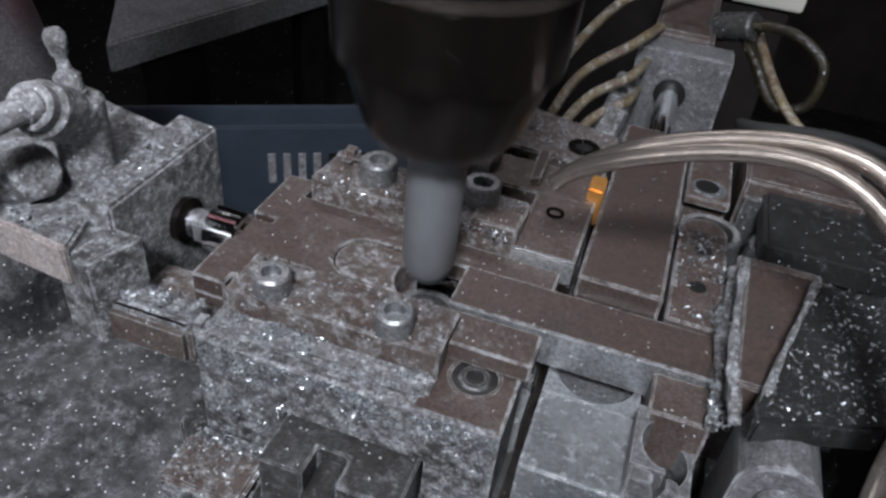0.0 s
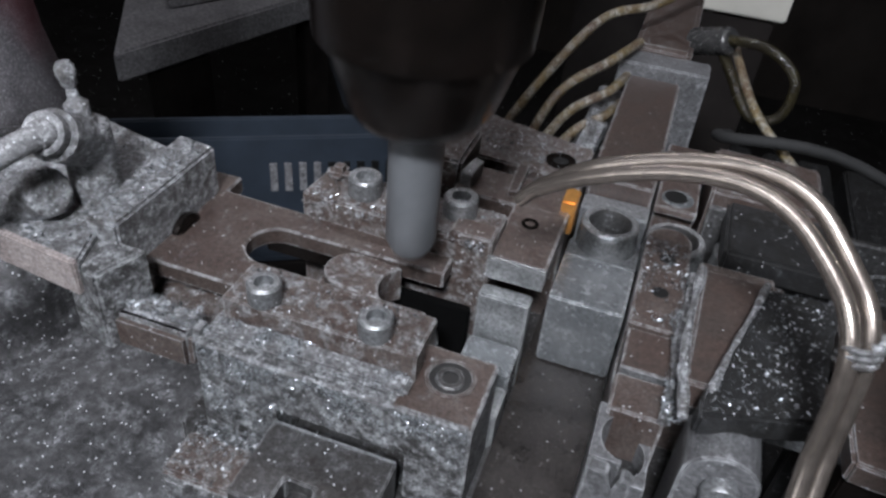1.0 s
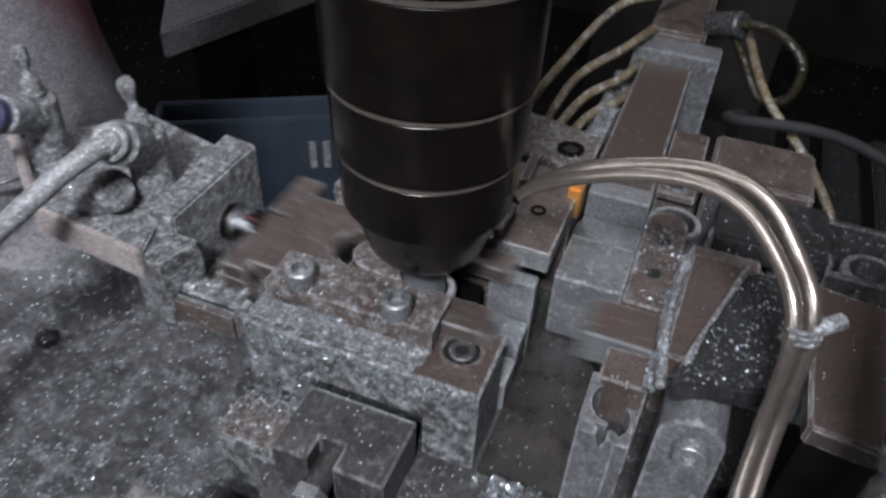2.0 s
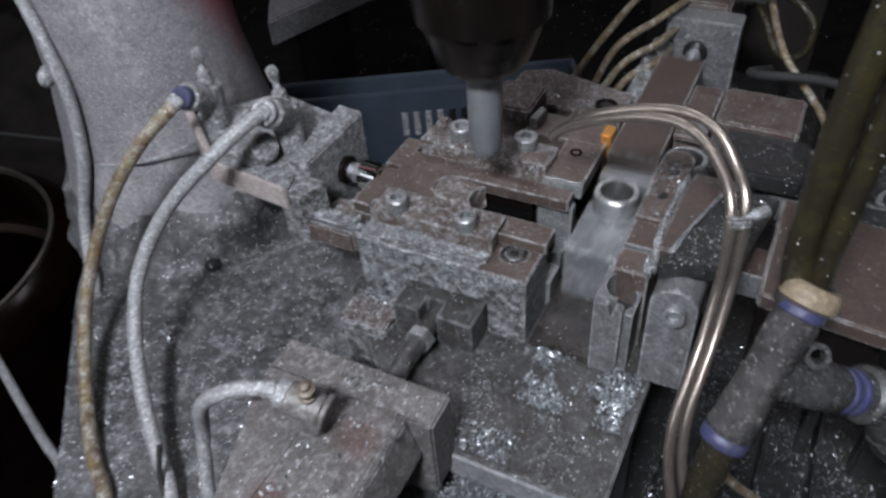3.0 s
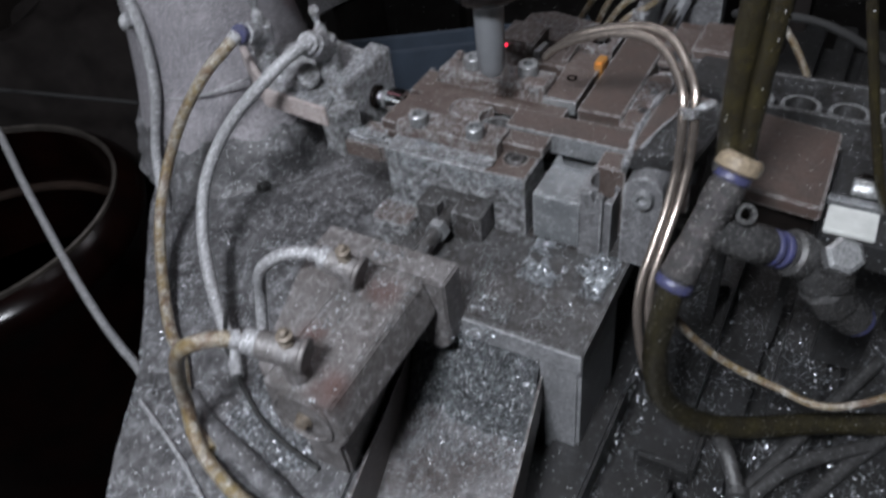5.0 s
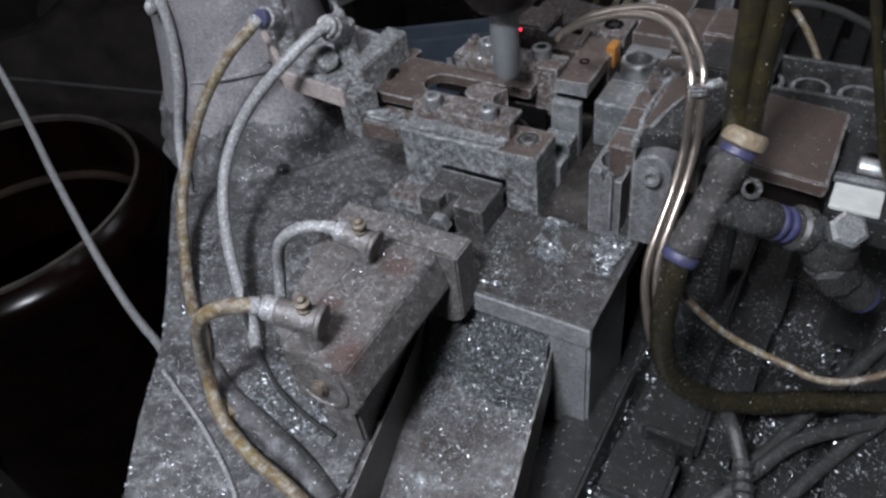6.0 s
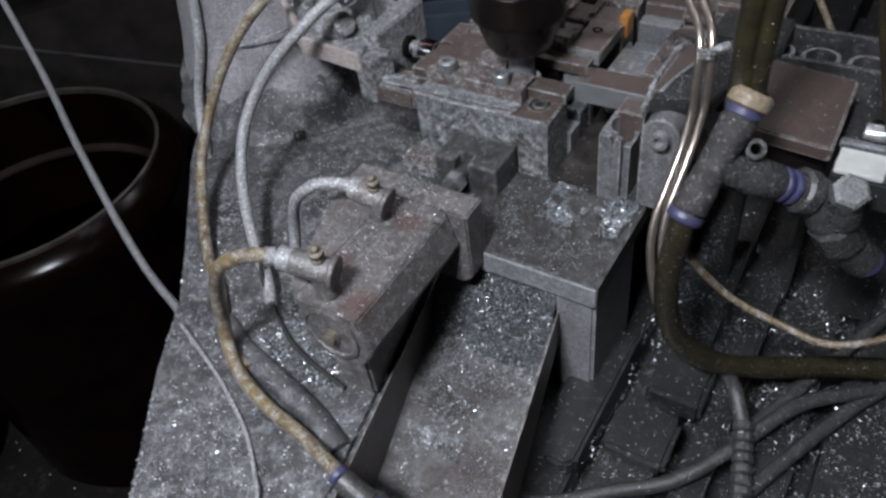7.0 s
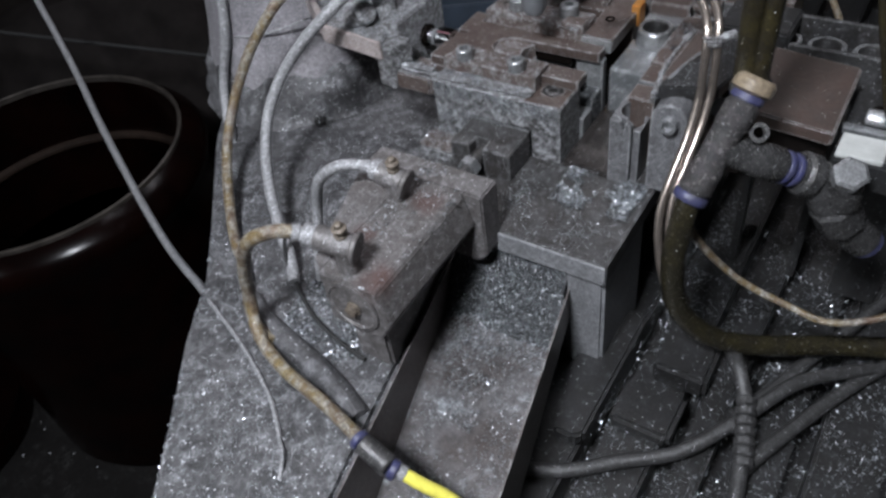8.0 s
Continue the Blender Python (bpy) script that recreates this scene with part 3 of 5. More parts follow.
part("tee_stem", prism([(-0.033, 0.192), (-0.026, 0.1905), (-0.0255, 0.16), (-0.031, 0.158)], 0.075, 0.0795, 0.0006), M_BROWN_CLEAN, rr)
part("sensor_tab", prism([(-0.06, 0.159), (-0.053, 0.157), (-0.051, 0.176), (-0.057, 0.178)], 0.075, 0.084, 0.0006), M_GREY, rr)
part("small_hole", lathe([(0.0028, 0), (0.0048, 0), (0.0048, 0.0012), (0.0028, 0.0012)], (-0.0115, 0.1345, 0.0766), n=20, closed=True), M_BLACK, rr)
part("bore_rim", lathe([(0.005, 0), (0.0095, 0), (0.0095, 0.0015), (0.005, 0.0015)], (-0.0105, 0.2085, 0.0765), n=24, closed=True), M_BLACK, rr)
# the bore's depth is only a disc in the colour of shade
part("bore_plug", lathe([(0.0, 0), (0.005, 0), (0.005, 0.0008)], (-0.0105, 0.2085, 0.0765), n=20), M_HOLE_SHADE, rr)
part("front_face", box(-0.0243, 0.006, 0.0966, 0.0981, 0.0642, 0.0764, 0.0004), M_SCRAPED, rr, "scraped front face")
part("front_land", box(-0.0245, 0.006, 0.0964, 0.0985, 0.0765, 0.0777, 0.0002), M_BRIGHT, rr)

sens = thing("sensor", (-0.075, 0.175, 0.077), "dusty square sensor block with a red indicator", "sensor")
part("sensor_body", box(-0.098, -0.06, 0.158, 0.20, 0.0, 0.090, 0.002), M_BROWN_DUST, sens)
part("indicator", box(-0.0905, -0.086, 0.1572, 0.159, 0.084, 0.0865, 0.0004), M_LED, sens, "small red indicator")

bp = thing("brass_stop", (0.005, 0.168, 0.075), "orange brass stop piece at the plate's edge", "brass stop")
part("stop_piece", box(0.0005, 0.0088, 0.158, 0.174, 0.06, 0.082, 0.001), M_BRASS, bp)

# ---- right guide, fork, housing ----
rg = thing("guide_strip", (0.062, 0.15, 0.0), "brown steel guide strip with dowel holes, swarf along its edges", "guide strip")
strip_spans = [(0.081, 0.1455), (0.1965, 0.27)]
for y0, y1 in strip_spans:
    part("strip", box(0.0505, 0.0745, y0, y1, 0.0, 0.069, 0.001), M_BROWN, rg)
end = [(0.0625 + 0.012 * math.cos(radians(a)), 0.157 + 0.012 * math.sin(radians(a))) for a in range(0, 181, 12)]
part("cover_strip", prism([(0.0505, 0.081), (0.0745, 0.081)] + end, 0.0692, 0.075, 0.001), M_BROWN, rg, "brown cover strip with a rounded end")
part("cover_strip", box(0.0505, 0.0745, 0.1895, 0.27, 0.0692, 0.075, 0.001), M_BROWN, rg)
part("bore", lathe([(0.0, 0), (0.0075, 0), (0.0095, 0.0004), (0.0095, 0.0008)], (0.0625, 0.2015, 0.0746), n=28), M_SHUTTLE, rg, "oily bore", smooth=True)
# dark disc for the shade down the bore
part("bore_bottom", lathe([(0.0, 0), (0.0068, 0), (0.0068, 0.0004)], (0.0612, 0.2025, 0.0752), n=24), M_HOLE_SHADE, rg)
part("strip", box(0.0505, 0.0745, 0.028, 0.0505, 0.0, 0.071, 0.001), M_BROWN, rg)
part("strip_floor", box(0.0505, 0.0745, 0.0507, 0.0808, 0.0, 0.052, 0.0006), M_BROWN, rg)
# dowel holes are flat discs, their shade put into the colour
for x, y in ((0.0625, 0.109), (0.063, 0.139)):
    part("dowel_hole", lathe([(0.0, 0), (0.0042, 0), (0.0042, 0.0006)], (x, y, 0.0747), n=20), M_HOLE_SHADE, rg)
part("swarf_ridge", tube([(0.0735, 0.026, 0.074), (0.0745, 0.05, 0.077), (0.0745, 0.08, 0.078), (0.0765, 0.12, 0.082)], 0.0022, n=8, wobble=0.9), M_DUSTY, rg, "ridge of packed swarf")

fk = thing("fork_bracket", (0.062, 0.015, 0.0), "swarf-dusted forked steel bracket with a bored pocket", "bracket")
for sgn in (-1, 1):
    arc = [(0.0607 + sgn * 0.0102 * math.sin(radians(d)), 0.0188 - 0.0122 * math.cos(radians(d))) for d in range(0, 181, 15)]
    side = 0.0475 if sgn < 0 else 0.0725
    part("bracket_body", prism([(side, 0.0046), (0.0607, 0.0046)] + arc + [(0.0607, 0.0345), (side, 0.0345)], 0.0, 0.066 if sgn < 0 else 0.055, 0), M_LUG, fk)
part("front_wall", prism([(0.0477, 0.0), (0.0665, 0.0), (0.0665, 0.0635), (0.0618, 0.0657), (0.0595, 0.0555), (0.0565, 0.0657), (0.0477, 0.0665)], -0.002, 0.0045, 0.0008, axis="y"), M_LUG, fk, "front wall with a vee notch")
part("pocket_floor", box(0.05, 0.072, 0.006, 0.033, 0.0, 0.042, 0), M_TABLE, fk)
part("side_lug", prism([(0.0815, 0.0), (0.111, 0.0), (0.111, 0.076)] + [(0.0963 + 0.0147 * math.cos(radians(a)), 0.076 + 0.0135 * math.sin(radians(a))) for a in range(15, 166, 15)] + [(0.0816, 0.076)], 0.002, 0.03, 0.001, axis="y"), M_LUG, fk)
part("cap_screw", lathe([(0.0078, 0), (0.0078, 0.005), (0.007, 0.006), (0.0042, 0.006), (0.004, 0.0025), (0, 0.0025)], (0.0975, 0.0005, 0.074), (0, -1, 0), 24), M_GREY, fk, "recessed cap screw", smooth=True)

hs = thing("bar_housing", (0.1, 0.09, 0.0), "brown steel housing over the pusher bar, edges caked with swarf", "housing")
part("housing_body", prism([(0.0755, 0.033), (0.1165, 0.033), (0.1165, 0.113), (0.0785, 0.113)], 0.0785, 0.0935, 0.0015), M_BROWN_CLEAN, hs)
part("housing_foot", box(0.079, 0.1165, 0.078, 0.14, 0.0, 0.0785, 0.001), M_BROWN, hs)
part("gusset", prism([(0.106, 0.103), (0.139, 0.106), (0.126, 0.026), (0.082, 0.012), (0.082, 0.022)], 0.086, 0.0985, 0.0015), M_TABLE, hs, "grey gusset under wet swarf")
part("swarf_ridge", tube([(0.083, 0.014, 0.095), (0.09, 0.045, 0.1), (0.1, 0.08, 0.101), (0.106, 0.103, 0.1)], 0.0016, n=8, wobble=0.9), M_DUSTY, hs, "ridge of packed swarf")
part("swarf_ridge", tube([(0.078, 0.018, 0.088), (0.0745, 0.05, 0.094), (0.0755, 0.085, 0.096), (0.078, 0.111, 0.095)], 0.0022, n=8, wobble=0.9), M_DUSTY, hs, "ridge of packed swarf")

bx = thing("cylinder_cover", (0.165, 0.06, 0.0), "flat brown steel cover box beside the feed track", "cover box")
part("cover_top", prism([(0.1405, 0.02), (0.2155, 0.012), (0.2155, 0.1075), (0.1405, 0.118)], 0.078, 0.09, 0.0015), M_BROWN_CLEAN, bx)
part("cover_body", box(0.143, 0.213, 0.026, 0.105, 0.02, 0.078, 0.001), M_BLACK, bx)
for x in (0.146, 0.203):
    part("cover_foot", box(x, x + 0.008, 0.093, 0.104, -0.146, 0.02, 0.001), M_TABLE, bx)

# ---- feed track with the ring workpieces ----
tr = thing("feed_track", (0.35, 0.17, 0.0), "steel feed track carrying a row of ring workpieces", "feed track")
part("track_floor", box(0.051, 0.75, 0.147, 0.193, 0.028, 0.041, 0.0006), M_TABLE, tr)
part("front_wall", box(0.151, 0.75, 0.146, 0.1505, 0.0, 0.077, 0.0008), M_BED, tr, "worn front wall")
part("rear_wall", box(0.08, 0.75, 0.1895, 0.194, 0.0, 0.082, 0.0008), M_BED, tr)
part("track_leg", box(0.3, 0.34, 0.15, 0.19, -0.146, 0.028, 0.001), M_TABLE, tr)
part("track_cover", box(0.089, 0.150, 0.144, 0.196, 0.0705, 0.086, 0.002), M_TABLE, tr)
part("cover_block", box(0.0785, 0.140, 0.196, 0.25, 0.0, 0.09, 0.002), M_BROWN, tr)

lbl = thing("label_plate", (0.235, 0.025, 0.0), "white label plate on a dusty steel block", "label plate")
part("label_block", box(0.218, 0.30, 0.012, 0.11, 0.045, 0.070, 0.002), M_TABLE, lbl)
part("label_foot", box(0.245, 0.285, 0.088, 0.108, -0.146, 0.045, 0.002), M_TABLE, lbl)
part("plate", box(0.2195, 0.252, 0.0135, 0.042, 0.0695, 0.0735, 0.0008), M_LABEL, lbl, "white label plate")
part("screw", lathe([(0.008, 0), (0.008, 0.006), (0.004, 0.008)], (0.239, 0.075, 0.07), n=6), M_BLACK, lbl)
part("steel_strip", box(0.217, 0.30, 0.0445, 0.052, 0.0698, 0.0755, 0.001), M_GREY, lbl, "worn steel strip")
part("screw_rod", rod((0.23, 0.06, 0.078), (0.30, 0.06, 0.078), 0.007), M_BRIGHT, lbl)

# ---- rear ram guide and hoses ----
ram = thing("ram_cylinder", (0.035, 0.4, 0.0), "grey ram mounting block with bolts and a cable clamp", "air cylinder")
part("mount_block", box(-0.001, 0.068, 0.375, 0.402, 0.0, 0.083, 0.0015), M_LUG, ram)
# a dark disc painted as the bore's shaded inside
part("mount_bore", lathe([(0.0, 0), (0.012, 0), (0.012, 0.001)], (0.030, 0.3745, 0.05), (0, -1, 0), 28), M_HOLE_SHADE, ram)
part("cylinder_body", box(0.006, 0.052, 0.402, 0.62, 0.02, 0.088, 0.004), M_BROWN, ram)
part("mount_foot", box(-0.005, 0.072, 0.36, 0.42, -0.146, 0.0, 0.002), M_TABLE, ram)
part("port_fitting", rod((0.05, 0.44, 0.085), (0.078, 0.42, 0.098), 0.011), M_PLASTIC, ram, smooth=True)
for i in range(4):
    part("dust_lump", rod((-0.012 + 0.002 * i, 0.30 + 0.02 * i, 0.02), (-0.002, 0.31 + 0.02 * i, 0.06), 0.009, 8), M_DUSTY, ram)

HOSES = [
    ("rear_hose", [(-0.075, 0.30, 0.03), (-0.05, 0.33, 0.075), (-0.02, 0.38, 0.11), (0.015, 0.42, 0.115), (0.05, 0.5, 0.12)], 0.0036, M_HOSE_Y, "olive yellow air hose behind the fixture"),
    ("rear_hose", [(-0.055, 0.30, 0.02), (-0.035, 0.32, 0.07), (-0.005, 0.35, 0.09), (0.01, 0.40, 0.09)], 0.0036, M_HOSE_Y, "olive yellow air hose behind the fixture"),
    ("rear_hose", [(-0.048, 0.29, 0.02), (-0.025, 0.31, 0.06), (0.0, 0.33, 0.075), (0.008, 0.38, 0.07)], 0.0036, M_HOSE_Y, "olive yellow air hose behind the fixture"),
    ("rear_hose", [(-0.04, 0.285, 0.01), (-0.018, 0.30, 0.05), (0.002, 0.32, 0.06), (0.006, 0.37, 0.05)], 0.0036, M_HOSE_Y, "olive yellow air hose behind the fixture"),
    ("loop_hose", [(0.075, 0.422, 0.098), (0.105, 0.40, 0.104), (0.128, 0.385, 0.09), (0.126, 0.38, 0.062), (0.105, 0.385, 0.055), (0.085, 0.41, 0.075), (0.07, 0.43, 0.09)], 0.004, M_HOSE, "dark olive air hose looped behind the ram"),
    ("black_cable", [(0.10, 0.42, 0.02), (0.09, 0.35, 0.05), (0.18, 0.33, 0.06), (0.30, 0.27, 0.02), (0.5, 0.2, -0.1)], 0.0045, M_RUBBER, "black cable along the table"),
    ("rear_hose", [(0.08, 0.45, 0.09), (0.11, 0.38, 0.06), (0.16, 0.32, 0.03), (0.22, 0.24, -0.04)], 0.0036, M_HOSE_Y, "olive yellow air hose behind the fixture"),
    ("thick_hose", [(0.156, -0.033, 0.138), (0.1522, -0.022, 0.1633), (0.1514, -0.022, 0.2019), (0.1517, -0.022, 0.245), (0.154, -0.022, 0.2829), (0.1574, -0.022, 0.3397), (0.1655, -0.022, 0.4724)], 0.0079, M_HOSE, "thick oily olive hose hanging to the tee fitting"),
    ("thick_hose", [(0.166, -0.028, 0.14), (0.1636, -0.026, 0.1606), (0.1647, -0.026, 0.2146), (0.166, -0.026, 0.2526), (0.1657, -0.026, 0.2859), (0.1652, -0.026, 0.3358), (0.1642, -0.026, 0.4524)], 0.006, M_HOSE, "thinner oily olive hose hanging to the tee fitting"),
    ("lower_hose", [(0.144, -0.074, 0.085), (0.1405, -0.083, 0.055), (0.139, -0.087, 0.01), (0.147, -0.08, -0.045), (0.174, -0.064, -0.085), (0.212, -0.038, -0.105), (0.27, 0.0, -0.115), (0.36, 0.04, -0.12)], 0.0092, M_HOSE_D, "thick oily hose bending under the tee fitting"),
    ("thin_hose", [(0.135, -0.06, 0.05), (0.146, -0.06, 0.02), (0.178, -0.04, -0.03), (0.221, -0.034, -0.05), (0.26, -0.036, -0.05), (0.31, 0.0, -0.045), (0.4, 0.1, -0.05)], 0.003, M_HOSE_Y, "thin olive hose sagging over the table"),
    ("far_hose", [(0.1886, 0.03, 0.3364), (0.2012, 0.03, 0.2648), (0.2075, 0.03, 0.229), (0.2195, 0.03, 0.1862), (0.2312, 0.03, 0.1468), (0.2542, 0.03, 0.0861), (0.31, 0.06, 0.0), (0.36, 0.05, -0.12)], 0.0033, M_HOSE, "olive hose hanging beside the feed track"),
    ("table_cable", [(0.04, -0.245, -0.138), (0.066, -0.231, -0.137), (0.107, -0.212, -0.137), (0.144, -0.182, -0.137), (0.182, -0.154, -0.134), (0.215, -0.11, -0.125), (0.25, -0.05, -0.12), (0.30, 0.0, -0.13)], 0.006, M_CABLE, "dust-grey cable lying across the table"),
    ("spliced_cable", [(0.19, -0.05, -0.11), (0.202, -0.07, -0.105), (0.218, -0.097, -0.118), (0.231, -0.15, -0.128), (0.245, -0.23, -0.138), (0.26, -0.33, -0.14)], 0.0065, M_CABLE, "grey cable with a wrapped splice on the table"),
    ("table_cable", [(0.21, -0.10, -0.136), (0.229, -0.062, -0.136), (0.259, 0.009, -0.136), (0.30, 0.1, -0.136)], 0.006, M_CABLE, "dust-grey cable lying across the table"),
    ("table_cable", [(0.23, -0.15, -0.136), (0.25, -0.102, -0.136), (0.29, -0.02, -0.136), (0.34, 0.06, -0.136)], 0.006, M_CABLE, "dust-grey cable lying across the table"),
    ("bracket_hose", [(-0.284, 0.012, 0.139), (-0.289, -0.003, 0.131), (-0.302, -0.022, 0.115), (-0.326, -0.041, 0.08), (-0.345, -0.06, 0.04), (-0.346, -0.089, 0.005), (-0.332, -0.118, -0.018), (-0.293, -0.161, -0.035), (-0.258, -0.192, -0.043), (-0.232, -0.208, -0.044), (-0.184, -0.25, -0.044), (-0.143, -0.268, -0.044)], 0.0055, M_HOSE_Y, "stained yellow air hose from the bracket to the base"),
    ("bracket_hose", [(-0.205, 0.018, 0.142), (-0.212, -0.004, 0.139), (-0.227, -0.027, 0.124), (-0.25, -0.044, 0.1), (-0.271, -0.061, 0.07), (-0.28, -0.083, 0.04), (-0.274, -0.107, 0.012), (-0.247, -0.139, -0.008), (-0.213, -0.169, -0.025), (-0.19, -0.185, -0.035), (-0.17, -0.205, -0.042)], 0.0055, M_HOSE_G, "dust-coated grey air hose from the bracket"),
    ("front_hose", [(-0.094, -0.150, 0.078), (-0.106, -0.157, 0.082), (-0.12, -0.165, 0.08), (-0.14, -0.168, 0.06), (-0.155, -0.166, 0.02), (-0.156, -0.178, -0.02), (-0.15, -0.19, -0.044)], 0.0048, M_HOSE_G, "dusty hose arching into the cylinder's rear fitting"),
    ("front_hose", [(-0.09, -0.24, 0.085), (-0.105, -0.252, 0.09), (-0.13, -0.26, 0.075), (-0.155, -0.257, 0.03), (-0.165, -0.257, -0.01), (-0.15, -0.272, -0.035), (-0.11, -0.287, -0.04), (-0.06, -0.298, -0.036), (-0.025, -0.309, -0.028), (0.0, -0.317, -0.023)], 0.0055, M_HOSE_Y, "stained hose from the front fitting over the chute"),
    ("yellow_hose", [(0.028, -0.32, -0.03), (0.045, -0.317, -0.04), (0.07, -0.31, -0.06), (0.1, -0.31, -0.1), (0.13, -0.33, -0.135)], 0.005, M_YELLOW, "bright yellow air hose under the chute fitting"),
    ("sensor_wire", [(-0.19, -0.178, 0.0), (-0.19, -0.19, -0.03), (-0.165, -0.207, -0.044), (-0.128, -0.228, -0.045), (-0.09, -0.24, -0.044), (-0.06, -0.244, -0.047)], 0.002, M_RUBBER, "thin black sensor wire on the base"),
    ("slack_wire", [(-1.55, 0.36, 0.62), (-1.2, 0.19, 0.05), (-1.092, 0.143, -0.087), (-0.95, 0.076, -0.154), (-0.834, 0.016, -0.193), (-0.727, -0.036, -0.22), (-0.639, -0.077, -0.24), (-0.561, -0.11, -0.253), (-0.495, -0.135, -0.244), (-0.459, -0.147, -0.242), (-0.406, -0.168, -0.231)], 0.0055, M_HOSE_G, "dusty grey wire hanging between the drum and the machine"),
    ("thin_cable", [(-0.235, -0.256, -0.047), (-0.166, -0.282, -0.048), (-0.11, -0.31, -0.048), (-0.077, -0.335, -0.048), (-0.055, -0.36, -0.05), (-0.04, -0.44, -0.12)], 0.0018, M_HOSE_G, "thin dusty cable across the base plate"),
]
for name, pts, r, material, label in HOSES:
    e = thing(name, pts[len(pts) // 2], label, "hose" if "hose" in name else "cable")
    part("hose_tube" if "hose" in name else "cable_sheath", tube(pts, r, n=12, wobble=0.04), material, e, smooth=True)
    if name in ("thick_hose", "lower_hose", "bracket_hose", "front_hose", "yellow_hose"):
        a, b = Vector(pts[0]), Vector(pts[1])
        part("end_sleeve", rod(a, a + (b - a).normalized() * 0.008, r * 1.18, 14), M_PLASTIC if "thick" in name or "lower" in name else M_HOSE_G, e, "grimy end sleeve", smooth=True)

spl = thing("cable_splice", (0.224, -0.12, -0.122), "wrapped grey splice sleeve on the cable", "cable splice")
for i in range(7):
    f = i / 6
    bmx = rod((0.216 + 0.014 * f, -0.09 - 0.05 * f, -0.114 - 0.011 * f), (0.2185 + 0.014 * f, -0.097 - 0.05 * f, -0.116 - 0.011 * f), 0.0085, 12)
    part("wrap", bmx, M_CABLE, spl)

# ---- copper coolant tubes ----
ct = thing("coolant_tubes", (0.118, 0.0, 0.1), "pair of bent copper coolant tubes tied with wire", "coolant tube")
c1 = [(-0.0075, 0.064, 0.137), (0.0, 0.062, 0.146), (0.02, 0.057, 0.160), (0.047, 0.053, 0.172), (0.072, 0.048, 0.177), (0.090, 0.040, 0.174), (0.1045, 0.027, 0.165), (0.113, 0.015, 0.156), (0.1165, 0.007, 0.143), (0.118, 0.003, 0.122), (0.1185, 0.0, 0.104), (0.118, -0.013, 0.082), (0.1165, -0.032, 0.062), (0.115, -0.05, 0.042), (0.117, -0.062, 0.02), (0.124, -0.072, -0.005), (0.133, -0.077, -0.028), (0.143, -0.073, -0.05)]
c2 = [(x + (0.002 if i < 3 else 0.0065), y + (0.0035 if i < 3 else 0.006), z + (0.0035 if 1 < i < 6 else 0.001)) for i, (x, y, z) in enumerate(c1)]
part("copper_tube", tube(c1, 0.0033, n=14), M_COPPER, ct, smooth=True)
part("copper_tube", tube(c2, 0.0033, n=14), M_COPPER, ct, smooth=True)
bmx = None
for i in range(3):
    bmx = lathe([(0.0064, 0), (0.0074, 0.0012), (0.0064, 0.0024)], (0.1195, 0.0105, 0.1485 - 0.003 * i), (-0.15, 0.45, 1), 14, bmx, closed=True)
bmx = rod((0.122, 0.013, 0.1475), (0.133, 0.021, 0.1505), 0.0035, 8, bmx)
part("binding_wire", bmx, M_DUSTY, ct, "twisted binding wire crusted with swarf")

# ---- push-in tee manifold ----
te = thing("tee_fitting", (0.152, -0.06, 0.09), "grimy push-in tee fitting with blue collars", "hose fitting")
A, B = Vector((0.1435, -0.0755, 0.078)), Vector((0.160, -0.0345, 0.138))
ax = (B - A).normalized()
part("tee_body", lathe([(0.0105, 0), (0.0128, 0.002), (0.0128, 0.004), (0.012, 0.005), (0.0122, 0.02), (0.0112, 0.022), (0.0112, 0.05), (0.0122, 0.052), (0.0122, 0.067), (0.0108, 0.071)], A, ax, 24), M_TEE, te, smooth=True)
part("blue_collar", lathe([(0.012, 0), (0.0128, 0.001), (0.0128, 0.006), (0.012, 0.007)], A - ax * 0.0075, ax, 20), M_BLUE, te, "blue release collar", smooth=True)
part("blue_collar", lathe([(0.0112, 0), (0.0121, 0.001), (0.0121, 0.005), (0.0112, 0.006)], A + ax * 0.071, ax, 20), M_BLUE, te, "blue release collar", smooth=True)
part("clear_sleeve", lathe([(0.0118, 0), (0.0145, 0.002), (0.0148, 0.009), (0.0122, 0.012)], A + ax * 0.0765, ax, 20), M_CLEAR, te, "yellowed hose sleeve", smooth=True)
C, D = A + ax * 0.036, Vector((0.2, -0.022, 0.076))
bx2 = (D - C).normalized()
part("tee_branch", lathe([(0.0115, 0), (0.012, 0.025), (0.0135, 0.028), (0.0135, 0.05), (0.0115, 0.053)], C, bx2, 20), M_PLASTIC, te, smooth=True)
for d in (0.053, 0.061):
    part("blue_collar", lathe([(0.012, 0), (0.0128, 0.001), (0.0128, 0.004), (0.012, 0.005)], C + bx2 * d, bx2, 20), M_BLUE, te, "blue release collar", smooth=True)
part("lug_ring", lathe([(0.004, 0), (0.007, 0), (0.007, 0.006), (0.004, 0.006)], C + bx2 * 0.022 + Vector((0.004, 0.006, 0.016)), (0.3, -0.6, 0.6), 16, closed=True), M_PLASTIC, te, smooth=True)
el = thing("elbow_fitting", (0.235, -0.01, 0.05), "grimy elbow fittings with a silver nut", "hose fitting")
E0 = C + bx2 * 0.067
part("elbow_body", tube([E0, E0 + bx2 * 0.02, (0.226, -0.01, 0.045), (0.24, 0.0, 0.02)], 0.0135, n=16), M_PLASTIC, el, smooth=True)
